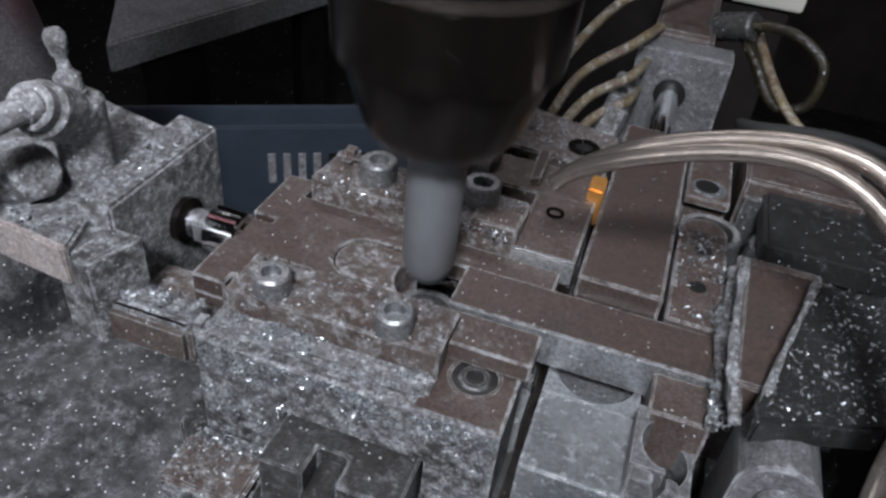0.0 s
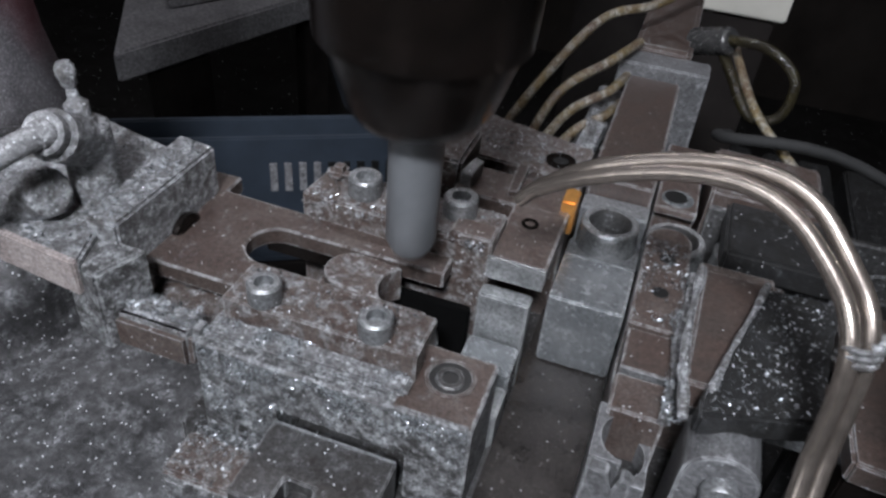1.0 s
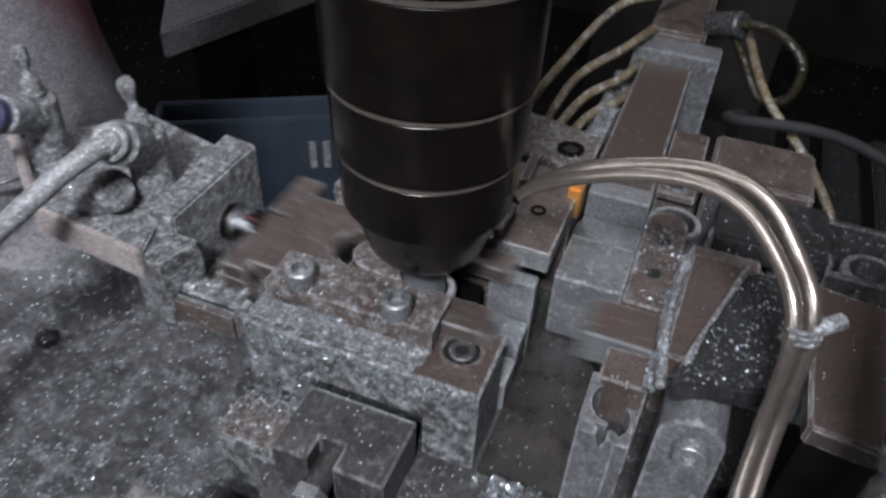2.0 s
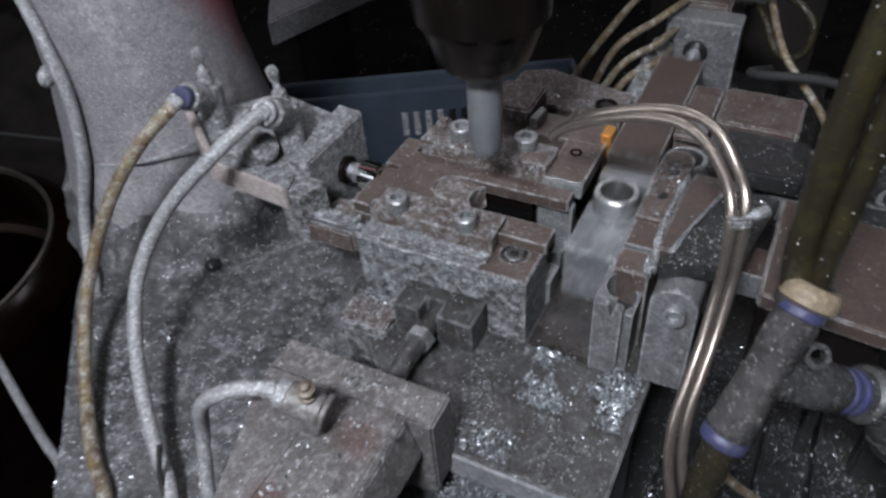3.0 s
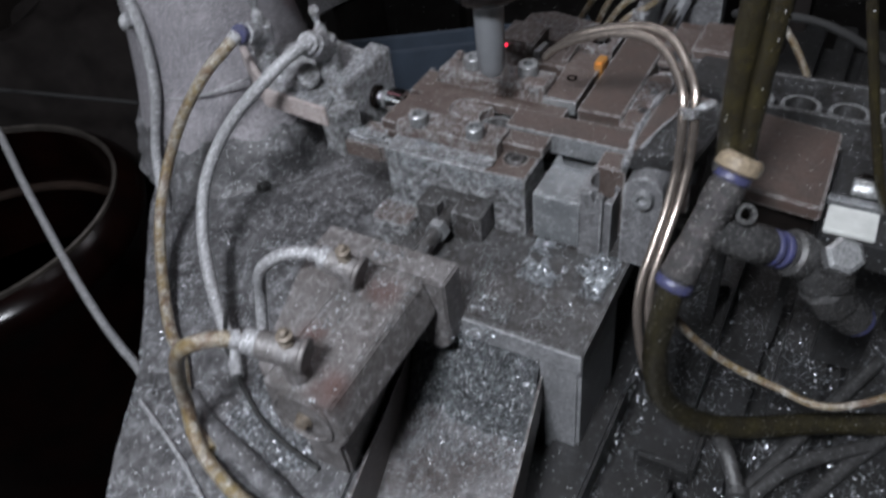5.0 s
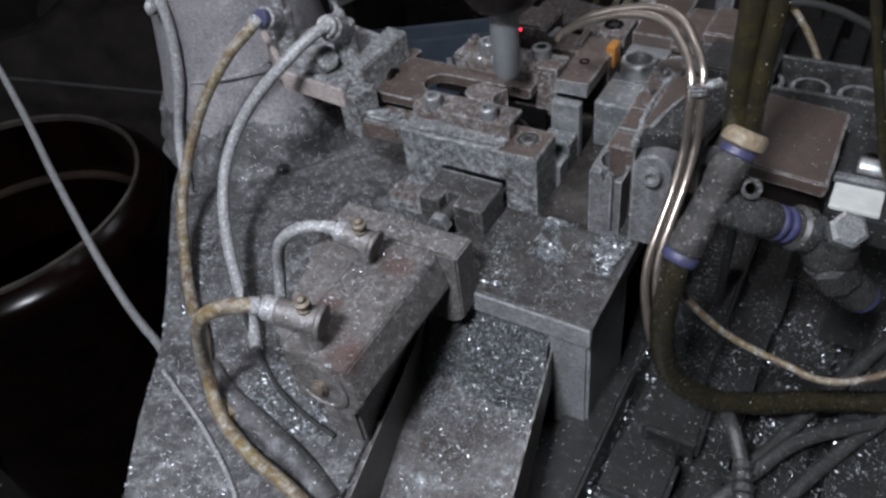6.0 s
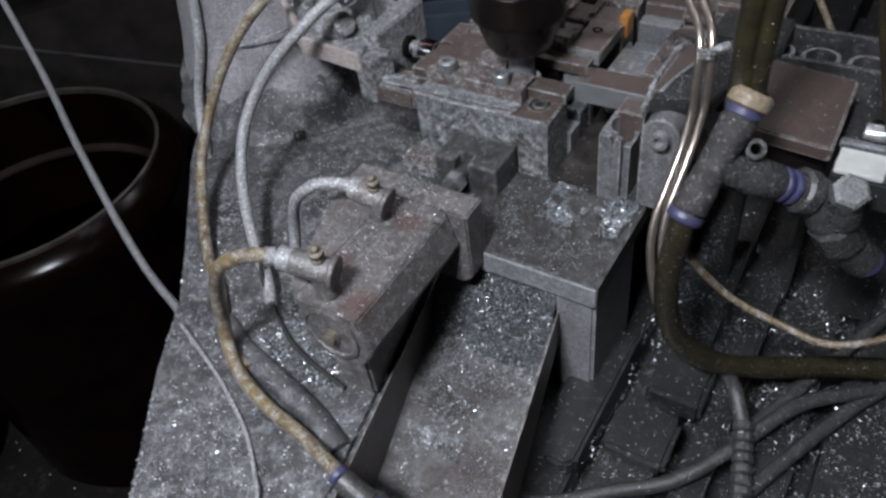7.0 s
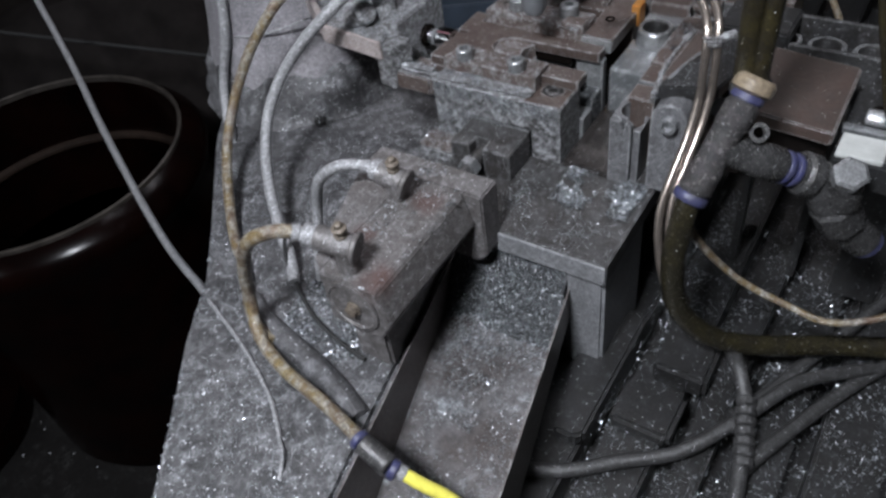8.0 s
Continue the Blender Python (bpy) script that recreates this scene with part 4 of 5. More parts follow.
part("silver_nut", lathe([(0.011, 0), (0.0128, 0.001), (0.0128, 0.010), (0.010, 0.012)], (0.2335, -0.018, 0.078), (0.2, -0.5, 0.8), 6), M_BRIGHT, el, "silver hexagon nut")
part("nut_boss", rod((0.236, -0.012, 0.05), (0.2335, -0.018, 0.08), 0.012), M_PLASTIC, el, smooth=True)
part("elbow_ring", rod(E0 + bx2 * 0.002, E0 + bx2 * 0.016, 0.0165, 14), M_PLASTIC, el, "ribbed fitting ring", smooth=True)
part("elbow_shoulder", rod((0.229, -0.01, 0.046), (0.24, -0.002, 0.022), 0.0175, 8), M_PLASTIC, el)
part("elbow_outlet", rod((0.235, -0.003, 0.028), (0.258, 0.012, -0.002), 0.0145), M_PLASTIC, el, smooth=True)
part("blue_collar", rod((0.257, 0.0115, 0.0), (0.261, 0.014, -0.006), 0.0135), M_BLUE, el, "blue release collar", smooth=True)

# ---- left bracket with its air fittings ----
lb = thing("cylinder_bracket", (-0.19, 0.06, 0.0), "dust-caked steel bracket and end plate of the slide cylinder", "bracket")
part("end_plate", prism([(-0.1985, 0.0165), (-0.1805, 0.0165), (-0.1805, 0.097), (-0.2045, 0.1)], 0.03, 0.1, 0.0015), M_DUSTY, lb)
part("arm_plate", prism([(-0.325, 0.05), (-0.262, 0.002), (-0.185, -0.006), (-0.198, 0.03), (-0.2, 0.095), (-0.27, 0.11)], 0.081, 0.092, 0.0015), M_DUSTY, lb)
part("front_rib", prism([(-0.262, 0.001), (-0.186, -0.007), (-0.186, -0.0035), (-0.262, 0.0045)], 0.074, 0.093, 0.0008), M_PINK, lb, "bare pinkish steel edge")
part("arm_end", prism([(-0.329, 0.05), (-0.262, 0.000), (-0.258, 0.004), (-0.325, 0.055)], 0.072, 0.1, 0.0015), M_PINK, lb, "bare pinkish steel end")
part("post", prism([(-0.1975, -0.002), (-0.177, -0.006), (-0.168, 0.02), (-0.1975, 0.02)], 0.042, 0.088, 0.0015), M_CRUST, lb)
part("cylinder_barrel", rod((-0.32, 0.066, 0.062), (-0.199, 0.062, 0.066), 0.026, 28), M_CYL, lb, smooth=True)
part("rod_gland", lathe([(0.0115, 0), (0.0115, 0.004), (0.009, 0.006)], (-0.181, 0.062, 0.066), (1, 0, 0), 24), M_BLACK, lb, smooth=True)
fa = thing("flow_control", (-0.285, 0.045, 0.092), "dust-covered flow-control fitting with a brass adjusting screw", "air fitting", "flow controls")
def flow_control(e, foot, top, out, big):
    foot, top, out = Vector(foot), Vector(top), Vector(out)
    mid = foot.lerp(top, 0.45)
    part("body", rod(foot, foot.lerp(top, 0.62), 0.0105 * big, 16), M_DUSTY, e, smooth=True)
    part("adjuster", lathe([(0.0062, 0), (0.0066, 0.004), (0.0055, 0.0045), (0.0058, 0.011), (0.004, 0.0125), (0.0027, 0.014), (0.0025, 0.019), (0.0038, 0.0205), (0.004, 0.0235), (0.0046, 0.0245), (0.0046, 0.0285), (0.003, 0.031)], foot.lerp(top, 0.6), top - foot + Vector((-0.006, 0.0, 0.0)), 12), M_DUSTY, e, "knurled adjusting screw", smooth=True)
    part("outlet", rod(mid, mid.lerp(out, 0.82), 0.0105 * big, 16), M_DUSTY, e, smooth=True)
    part("collar", rod(mid.lerp(out, 0.78), out, 0.0085 * big, 16), M_BLUE if big < 1.1 else M_HOSE_G, e, smooth=True)
flow_control(fa, (-0.292, 0.047, 0.09), (-0.286, 0.046, 0.158), (-0.2835, 0.012, 0.139), 1.05)
fb = thing("flow_control", (-0.213, 0.045, 0.092), "dust-covered flow-control fitting with a brass adjusting screw", "air fitting", "flow controls")
flow_control(fb, (-0.214, 0.045, 0.09), (-0.215, 0.045, 0.155), (-0.207, 0.014, 0.142), 1.15)
part("side_lug", rod((-0.24, 0.02, 0.093), (-0.215, 0.018, 0.108), 0.012, 12), M_DUSTY, fb)

# ---- front air cylinder ----
fc = thing("air_cylinder", (-0.05, -0.17, -0.05), "dusty square-bodied air cylinder with mounting flange", "air cylinder")
part("cylinder_body", prism([(-0.079, 0.0), (-0.079, 0.054), (-0.029, 0.055), (-0.025, 0.052), (-0.0165, 0.024), (-0.0185, 0.02), (-0.03, 0.0)], -0.246, -0.124, 0.0012, axis="y"), M_CYL, fc)
part("flange", prism([(-0.125, 0.054), (-0.0085, 0.054), (-0.0085, -0.012), (-0.016, -0.021), (-0.03, -0.022), (-0.125, -0.022)], -0.1235, -0.0975, 0.0015, axis="y"), M_CYL, fc)
part("flange_web", prism([(-0.124, -0.1236), (-0.0775, -0.1236), (-0.0775, -0.243), (-0.09, -0.236), (-0.118, -0.15)], -0.004, 0.0549, 0.0008), M_CYL, fc)
part("cap_recess", lathe([(0.0245, -0.02), (0.0245, 0), (0.0245, 0.0015), (0.0215, 0.0022), (0.0205, 0.0008), (0.0, 0.0008)], (-0.052, -0.2462, 0.0285), (0, -1, 0), 36), M_CYL, fc, "round end cap", smooth=True)
part("cap_screw", lathe([(0.0065, 0), (0.0065, 0.002), (0.005, 0.0022), (0.005, 0.006), (0.003, 0.007)], (-0.05, -0.2468, 0.028), (0, -1, 0), 16), M_OLD_BRASS, fc, "brownish end screw", smooth=True)
part("support", prism([(-0.085, -0.124), (-0.058, -0.124), (-0.034, -0.238), (-0.07, -0.238)], -0.05, 0.02, 0.003), M_CYL, fc)
for nm, p, o in (("elbow", (-0.072, -0.148, 0.0535), (-0.093, -0.15, 0.078)), ("elbow", (-0.058, -0.232, 0.0535), (-0.088, -0.24, 0.085))):
    p, o = Vector(p), Vector(o)
    kn = Vector((p.x, p.y, o.z - 0.006))
    way = (kn - o).normalized()
    part("port_elbow", rod(kn.lerp(o, 0.7), kn + way * 0.008, 0.0098, 18, rod(p, kn, 0.0092, 16)), M_CYL, fc, "dusty port elbow", smooth=True)
    part("end_disc", rod(kn + way * 0.0075, kn + way * 0.0115, 0.0122, 22), M_CYL, fc, "round elbow end", smooth=True)
    part("elbow_screw", lathe([(0.0052, 0), (0.0052, 0.003), (0.0036, 0.0036), (0.0036, 0.0062), (0.0056, 0.0068), (0.0056, 0.0095), (0.0034, 0.0105), (0.003, 0.0135), (0.0015, 0.0145)], kn + Vector((0, 0, 0.0085)), (0.08, -0.1, 1), n=12), M_OLD_BRASS, fc, "dusty brown brass adjusting screw", smooth=True)
    part("collar", rod(kn.lerp(o, 0.62), o, 0.0088, 16), M_HOSE_G, fc, smooth=True)

jn = thing("hose_connector", (0.01, -0.318, -0.025), "black push-in straight connector with blue collars", "hose fitting")
part("connector_body", rod((-0.002, -0.3175, -0.0225), (0.024, -0.3215, -0.0285), 0.0085), M_PLASTIC, jn, smooth=True)
part("collar", rod((-0.008, -0.316, -0.0215), (-0.002, -0.3175, -0.0225), 0.0078), M_BLUE, jn, "blue release collar", smooth=True)
part("collar", rod((0.024, -0.3215, -0.0285), (0.030, -0.321, -0.031), 0.0078), M_BLUE, jn, "blue release collar", smooth=True)

# ---- chute ----
ch = thing("chip_chute", (0.0, -0.2, -0.12), "scuffed sheet-steel chute with loose swarf, sloping off the bed", "chute")
def chute_pt(f, side, up):
    """f: 0 at the bed, 1 at the lower end; side 0 left to 1 right; up from the floor, which falls under level rims."""
    y = -0.100 - 0.30 * f
    left, right = -0.0572 + 0.0636 * f, 0.0562 + 0.0624 * f
    return Vector((left + side * (right - left), y, -0.074 - 0.062 * f + up))
def slab_quad(a, b, c, d, t):
    bm = bmesh.new()
    n = (b - a).cross(d - a).normalized() * t
    lo, hi = [bm.verts.new(v) for v in (a, b, c, d)], [bm.verts.new(v + n) for v in (a, b, c, d)]
    bm.faces.new(lo)
    bm.faces.new(list(reversed(hi)))
    for i in range(4):
        bm.faces.new((lo[i], hi[i], hi[(i + 1) % 4], lo[(i + 1) % 4]))
    bmesh.ops.recalc_face_normals(bm, faces=bm.faces)
    return bm
part("chute_floor", slab_quad(chute_pt(0, 0, 0), chute_pt(0, 1, 0), chute_pt(1, 1, 0), chute_pt(1, 0, 0), -0.0015), M_CHUTE, ch)
part("side_wall", slab_quad(chute_pt(0, 0, -0.006), chute_pt(1, 0, -0.006), chute_pt(1, 0, 0.091), chute_pt(0, 0, 0.029), 0.0016), M_CHUTE_WALL, ch)
part("side_wall", slab_quad(chute_pt(0, 1, -0.006), chute_pt(1, 1, -0.006), chute_pt(1, 1, 0.091), chute_pt(0, 1, 0.029), -0.0016), M_CHUTE_WALL, ch)
part("chute_strut", box(-0.03, 0.055, -0.21, -0.19, -0.146, -0.0965, 0.002), M_TABLE, ch)

# ---- table blocks ----
for x0, x1, y0, y1, h, nm in ((0.133, 0.182, -0.088, -0.032, 0.026, "tee_nut_block"), (0.118, 0.172, -0.15, -0.10, 0.016, "clamp_stub")):
    ob = thing(nm, ((x0 + x1) / 2, (y0 + y1) / 2, -0.146), "swarf-covered steel clamp block on the table", "clamp block")
    part("block", box(x0, x1, y0, y1, -0.1465, -0.146 + h, 0.004), M_TABLE, ob)

# ---- drum and background ----
dr = thing("steel_drum", (-1.18, 0.03, FLOOR), "open dark oily steel drum with a worn rim on the floor", "drum")
DC = (-1.18, 0.03, FLOOR)
dprof = [(0.262, 0), (0.27, 0.008), (0.27, 0.03), (0.276, 0.09), (0.282, 0.095), (0.282, 0.103), (0.277, 0.108), (0.286, 0.2), (0.294, 0.306), (0.308, 0.5), (0.313, 0.62), (0.314, 0.68), (0.324, 0.694), (0.33, 0.712), (0.328, 0.73), (0.316, 0.745), (0.301, 0.757), (0.293, 0.762), (0.285, 0.758), (0.29, 0.72), (0.29, 0.05), (0, 0.05)]
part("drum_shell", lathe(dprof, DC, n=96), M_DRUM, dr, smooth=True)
part("drum_rim", lathe([(0.2845, 0.757), (0.2845, 0.768), (0.288, 0.771), (0.2925, 0.769), (0.2925, 0.7605)], DC, n=96, closed=True), M_DRUMRIM, dr, "worn bare rim", smooth=True)
part("inner_hoop", lathe([(0.278, 0.60), (0.276, 0.606), (0.278, 0.612), (0.2895, 0.616), (0.2895, 0.596)], DC, n=96, closed=True), M_HOOP, dr, "rusty inner hoop", smooth=True)
part("foot_hoop", lathe([(0.2785, 0.094), (0.2835, 0.096), (0.2835, 0.102), (0.2785, 0.104)], DC, n=96, closed=True), M_DRUMRIM, dr, "scraped hoop near the foot", smooth=True)
# disc added to keep the drum's inside black, as its shade
part("shade_disc", lathe([(0.0, 0), (0.2895, 0)], (DC[0], DC[1], FLOOR + 0.45), n=48), M_PIT_SHADE, dr, "black disc painting the shade inside the drum")
# low dark tin, added to stand in for a flat shadow on the floor
d2 = thing("shadow_tin", (-1.62, -0.42, FLOOR), "low dark tin added in place of a shadow on the floor", "oil pan")
part("shadow_tin_shell", lathe([(0.24, 0), (0.245, 0.02), (0.24, 0.035), (0.24, 0.08), (0.232, 0.08), (0.232, 0.03), (0, 0.03)], (-1.62, -0.42, FLOOR), n=48), M_DRUM, d2, smooth=True)

def lumpy(center, size, seed, material, name, label, cat):
    bm = bmesh.new()
    bmesh.ops.create_icosphere(bm, subdivisions=4, radius=1)
    for v in bm.verts:
        k = 1 + 0.35 * noise.noise(v.co * 1.6 + Vector((seed, 0, 0))) + 0.12 * noise.noise(v.co * 5 + Vector((0, seed, 0)))
        v.co = Vector(center) + Vector((v.co.x * size[0], v.co.y * size[1], v.co.z * size[2])) * k
        v.co.z = max(v.co.z, FLOOR)
    e = thing(name, (center[0], center[1], FLOOR), label, cat)
    part("sack_body", bm, material, e, smooth=True)
    top = Vector((center[0], center[1], center[2] + size[2] * 0.9))
    part("sack_neck", lathe([(0.02, -0.03), (0.05, 0.0), (0.035, 0.03), (0.06, 0.06), (0.0, 0.05)], top, (0.4, -0.3, 0.8), 20), material, e, "tied sack neck", smooth=True)
    return e
lumpy((-1.75, 0.68, -0.80), (0.5, 0.42, 0.42), 3, M_RAGS, "scrap_sack", "dark dirty scrap sack lying behind the drum", "sack")
lumpy((-1.1, 0.72, -0.92), (0.34, 0.3, 0.3), 8, M_RAGS, "scrap_sack", "dark dirty scrap sack lying behind the drum", "sack")
tagged(part("slack_cable", tube([(-1.6, 0.1, -0.2), (-1.2, 0.32, -0.3), (-0.85, 0.42, -0.32), (-0.66, 0.45, -0.3), (-0.6, 0.44, -0.36)], 0.004), M_RUBBER, smooth=True), "slack dusty cable hanging behind the drum", "cable")

gp = thing("steel_plate", (-1.15, 1.5, FLOOR), "heavy grey steel plate lying on dark stands", "steel plate")
part("plate", prism([(-1.182, 1.124), (-0.94, 1.86), (-1.15, 2.15), (-1.40, 1.45)], -0.525, -0.45, 0.006), M_GPLATE, gp)
part("plate", prism([(-1.24, 1.42), (-1.05, 1.75), (-1.15, 2.0), (-1.36, 1.6)], -0.449, -0.40, 0.006), M_GPLATE, gp, "smaller upper plate")
part("stand_leg", prism([(-1.16, 1.22), (-1.10, 1.38), (-1.16, 1.42), (-1.22, 1.27)], FLOOR, -0.526, 0.006), M_RAGS, gp)
part("stand_leg", prism([(-1.02, 1.75), (-0.98, 1.82), (-1.06, 1.9), (-1.1, 1.83)], FLOOR, -0.526, 0.006), M_RAGS, gp)

cr = thing("plastic_crate", (-0.33, 0.52, -0.3), "blue-grey slotted plastic crate behind the fixture", "crate")
cm = Matrix.Translation((-0.56, 0.40, 0)) @ Matrix.Rotation(radians(30), 4, "Z")
for a in ((0, 0.46, 0, 0.008), (0, 0.46, 0.05, 0.058), (0, 0.008, 0.008, 0.05), (0.452, 0.46, 0.008, 0.05)):
    b0 = box(a[0], a[1], a[2], a[3], -0.33, -0.15, 0.002)
    bmesh.ops.transform(b0, matrix=cm, verts=b0.verts)
    part("crate_wall", b0, M_TINB, cr)
b0 = box(0, 0.46, 0, 0.058, -0.34, -0.33, 0.002)
bmesh.ops.transform(b0, matrix=cm, verts=b0.verts)
part("crate_floor", b0, M_TINB, cr)
for i in range(9):
    b0 = box(0.19 + 0.018 * i, 0.199 + 0.018 * i, -0.003, 0.0, -0.225, -0.185, 0.0005)
    bmesh.ops.transform(b0, matrix=cm, verts=b0.verts)
    part("crate_slot", b0, M_GPLATE if i < 4 else M_HOLE_SHADE, cr)
crs = thing("crate_stand", (-0.33, 0.52, FLOOR), "dark steel stand under the crate", "stand")
b0 = box(0.0, 0.46, 0.0, 0.06, FLOOR, -0.341, 0.004)
bmesh.ops.transform(b0, matrix=cm, verts=b0.verts)
part("stand_box", b0, M_RAGS, crs)

wb = thing("white_box", (0.06, 0.62, FLOOR), "white painted box behind the ram", "box")
part("box_body", box(-0.09, 0.135, 0.71, 0.80, FLOOR, 0.032, 0.003), M_RAGS, wb)
part("box_lid", box(-0.1, 0.145, 0.70, 0.81, 0.032, 0.062, 0.002), M_WHITE, wb, "white painted lid")

# ---- moving parts (built in their working pose) ----
slide = thing("slide_plate", (-0.10, 0.065, 0.062), "brown steel slide plate forked round a long slot", "slide plate")
slot = [(-0.0855 + 0.0146 * math.cos(a), 0.0655 + 0.0146 * math.sin(a)) for a in [radians(90 + d) for d in range(0, 181, 12)]]
fork = [(0.003, 0.0305), (0.003, 0.0508), (-0.0855, 0.0508)] + list(reversed(slot))[1:] + [(0.001, 0.0805), (0.001, 0.096), (-0.134, 0.099), (-0.134, 0.114), (-0.150, 0.114), (-0.150, 0.076), (-0.137, 0.076), (-0.137, 0.0715), (-0.150, 0.0715), (-0.150, 0.0235), (-0.1335, 0.0235), (-0.1335, 0.0305)]
part("slide_body", prism(fork, 0.0617, 0.0715, 0.0008), M_BROWN_WORN, slide)
part("arm_web", box(-0.1, 0.0028, 0.0436, 0.0506, 0.0535, 0.0616, 0.0005), M_BLACK, slide, "dark inner side of the arm")
part("arm_web", box(-0.1, -0.0275, 0.0808, 0.092, 0.0535, 0.0616, 0.0005), M_BLACK, slide, "dark inner side of the arm")
part("slide_front", box(-0.150, -0.1337, 0.0237, 0.0305, 0.053, 0.0616, 0.0008), M_BROWN, slide)
part("slide_tail", box(-0.148, -0.138, 0.031, 0.0675, 0.045, 0.0616, 0.0008), M_BROWN, slide)
part("piston_rod", rod((-0.23, 0.062, 0.066), (-0.146, 0.062, 0.066), 0.0075, 20), M_CHROME, slide, "polished chrome piston rod", smooth=True)
part("rod_nut", lathe([(0.0105, 0), (0.0115, 0.001), (0.0115, 0.016), (0.0105, 0.017)], (-0.164, 0.062, 0.066), (1, 0, 0), 24), M_CHROME, slide, "bright round rod end", smooth=True)
part("rod_flat", lathe([(0.009, 0), (0.009, 0.006)], (-0.17, 0.062, 0.066), (1, 0, 0), 6), M_GREY, slide)

bar = thing("pusher_bar", (0.03, 0.06, 0.0555), "long brown steel pusher bar with a bright front edge", "pusher bar")
part("bar_body", box(-0.040, 0.125, 0.0518, 0.0795, 0.0545, 0.0735, 0.0007), M_BROWN_CLEAN, bar)
part("bar_edge", box(-0.0395, 0.1245, 0.0511, 0.0519, 0.055, 0.0734, 0.0002), M_GREY, bar, "worn bright edge")

shut = thing("shuttle", (0.03, 0.16, 0.006), "worn steel shuttle block with a long brown tail", "shuttle")
part("shuttle_body", box(0.0088, 0.0492, 0.109, 0.150, 0.0065, 0.0535, 0.001), M_SHUTTLE, shut)
arcn = [(0.029 + 0.0178 * math.cos(a), 0.170 + 0.0178 * math.sin(a)) for a in [radians(-8 - d) for d in range(0, 165, 12)]]
part("nest_pad", prism([(0.0088, 0.150), (0.0088, 0.166)] + list(reversed(arcn)) + [(0.0492, 0.166), (0.0492, 0.150)], 0.0065, 0.0535, 0.0006), M_GREY, shut)
part("nest_base", box(0.0088, 0.0492, 0.150, 0.189, 0.0065, 0.041, 0.0006), M_GREY, shut)
part("tail_step", box(0.0088, 0.0492, 0.189, 0.206, 0.0065, 0.062, 0.001), M_GREY, shut)
part("ram_rod", rod((0.030, 0.37, 0.05), (0.030, 0.56, 0.05), 0.008, 18), M_CHROME, shut, "polished ram rod", smooth=True)
part("shuttle_tail", box(0.0092, 0.0488, 0.206, 0.372, 0.012, 0.074, 0.0012), M_BROWN_CLEAN, shut)

ej = thing("ejector_block", (-0.07, -0.04, 0.0), "dark steel ejector block on the front cylinder's rod", "ejector")
part("ejector_body", prism([(-0.0925, -0.045), (-0.0725, -0.045), (-0.0725, -0.03), (-0.058, -0.03), (-0.058, -0.045), (-0.0305, -0.045), (-0.0305, -0.004), (-0.0925, -0.004)], 0.0005, 0.0295, 0.001), M_BED, ej)
part("ejector_lip", box(-0.092, -0.031, -0.0048, -0.0036, 0.0285, 0.0302, 0.0003), M_GREY, ej)
part("ejector_rod", rod((-0.065, -0.13, 0.016), (-0.065, -0.029, 0.016), 0.007, 18), M_BED, ej, "oily dark piston rod", smooth=True)
part("rod_nut", lathe([(0.0105, 0), (0.0105, 0.008), (0.0095, 0.009)], (-0.065, -0.062, 0.016), (0, 1, 0), 6), M_GREY, ej, "grey hexagon nut")
lfb = thing("ejector_guide", (-0.13, -0.03, 0.0), "low swarf-crusted steel guide beside the ejector", "guide block")
part("guide", box(-0.134, -0.0945, -0.038, -0.003, -0.0495, 0.009, 0.003), M_CRUST, lfb)
part("guide_cap", box(-0.1335, -0.095, -0.0375, -0.012, 0.009, 0.013, 0.0018), M_BROWN_DUST, lfb, "rusty cap plate under swarf")

spin = thing("drill_chuck", (-0.0535, 0.06, 0.0), "black ringed drill chuck with a grey spinning tool", "drill chuck")
S = (-0.0535, 0.06)
part("chuck_body", lathe([(0.018, 0.0), (0.026, 0.003), (0.031, 0.010), (0.0375, 0.03), (0.0395, 0.036)], (S[0], S[1], 0.0), n=48), M_BLACK, spin, smooth=True)
z = 0.036
for r0, r1, h in ((0.0425, 0.044, 0.033), (0.0455, 0.0465, 0.035), (0.048, 0.049, 0.05), (0.049, 0.049, 0.06)):
    part("chuck_ring", lathe([(r0 - 0.003, 0), (r0, 0.0015), (r1, h - 0.003), (r1 - 0.0015, h - 0.0012), (r1 - 0.004, h)], (S[0], S[1], z), n=48), M_BLACK, spin, smooth=True)
    part("ring_edge", lathe([(r1 - 0.004, 0.0), (r1 + 0.0006, 0.0003), (r1 + 0.0006, 0.0016), (r1 - 0.004, 0.0019)], (S[0], S[1], z + h - 0.0022), n=48, closed=True), M_COPPER, spin, "polished ring edge", smooth=True)
    z += h
part("quill", lathe([(0.047, 0), (0.047, 0.5)], (S[0], S[1], z), n=40), M_BLACK, spin, smooth=True)
part("tool", lathe([(0.0, 0), (0.0085, 0.0), (0.0115, 0.006), (0.0118, 0.03), (0.0122, 0.07)], (S[0], S[1], -0.066), n=28), M_SPIN, spin, "grey turned tool", smooth=True)


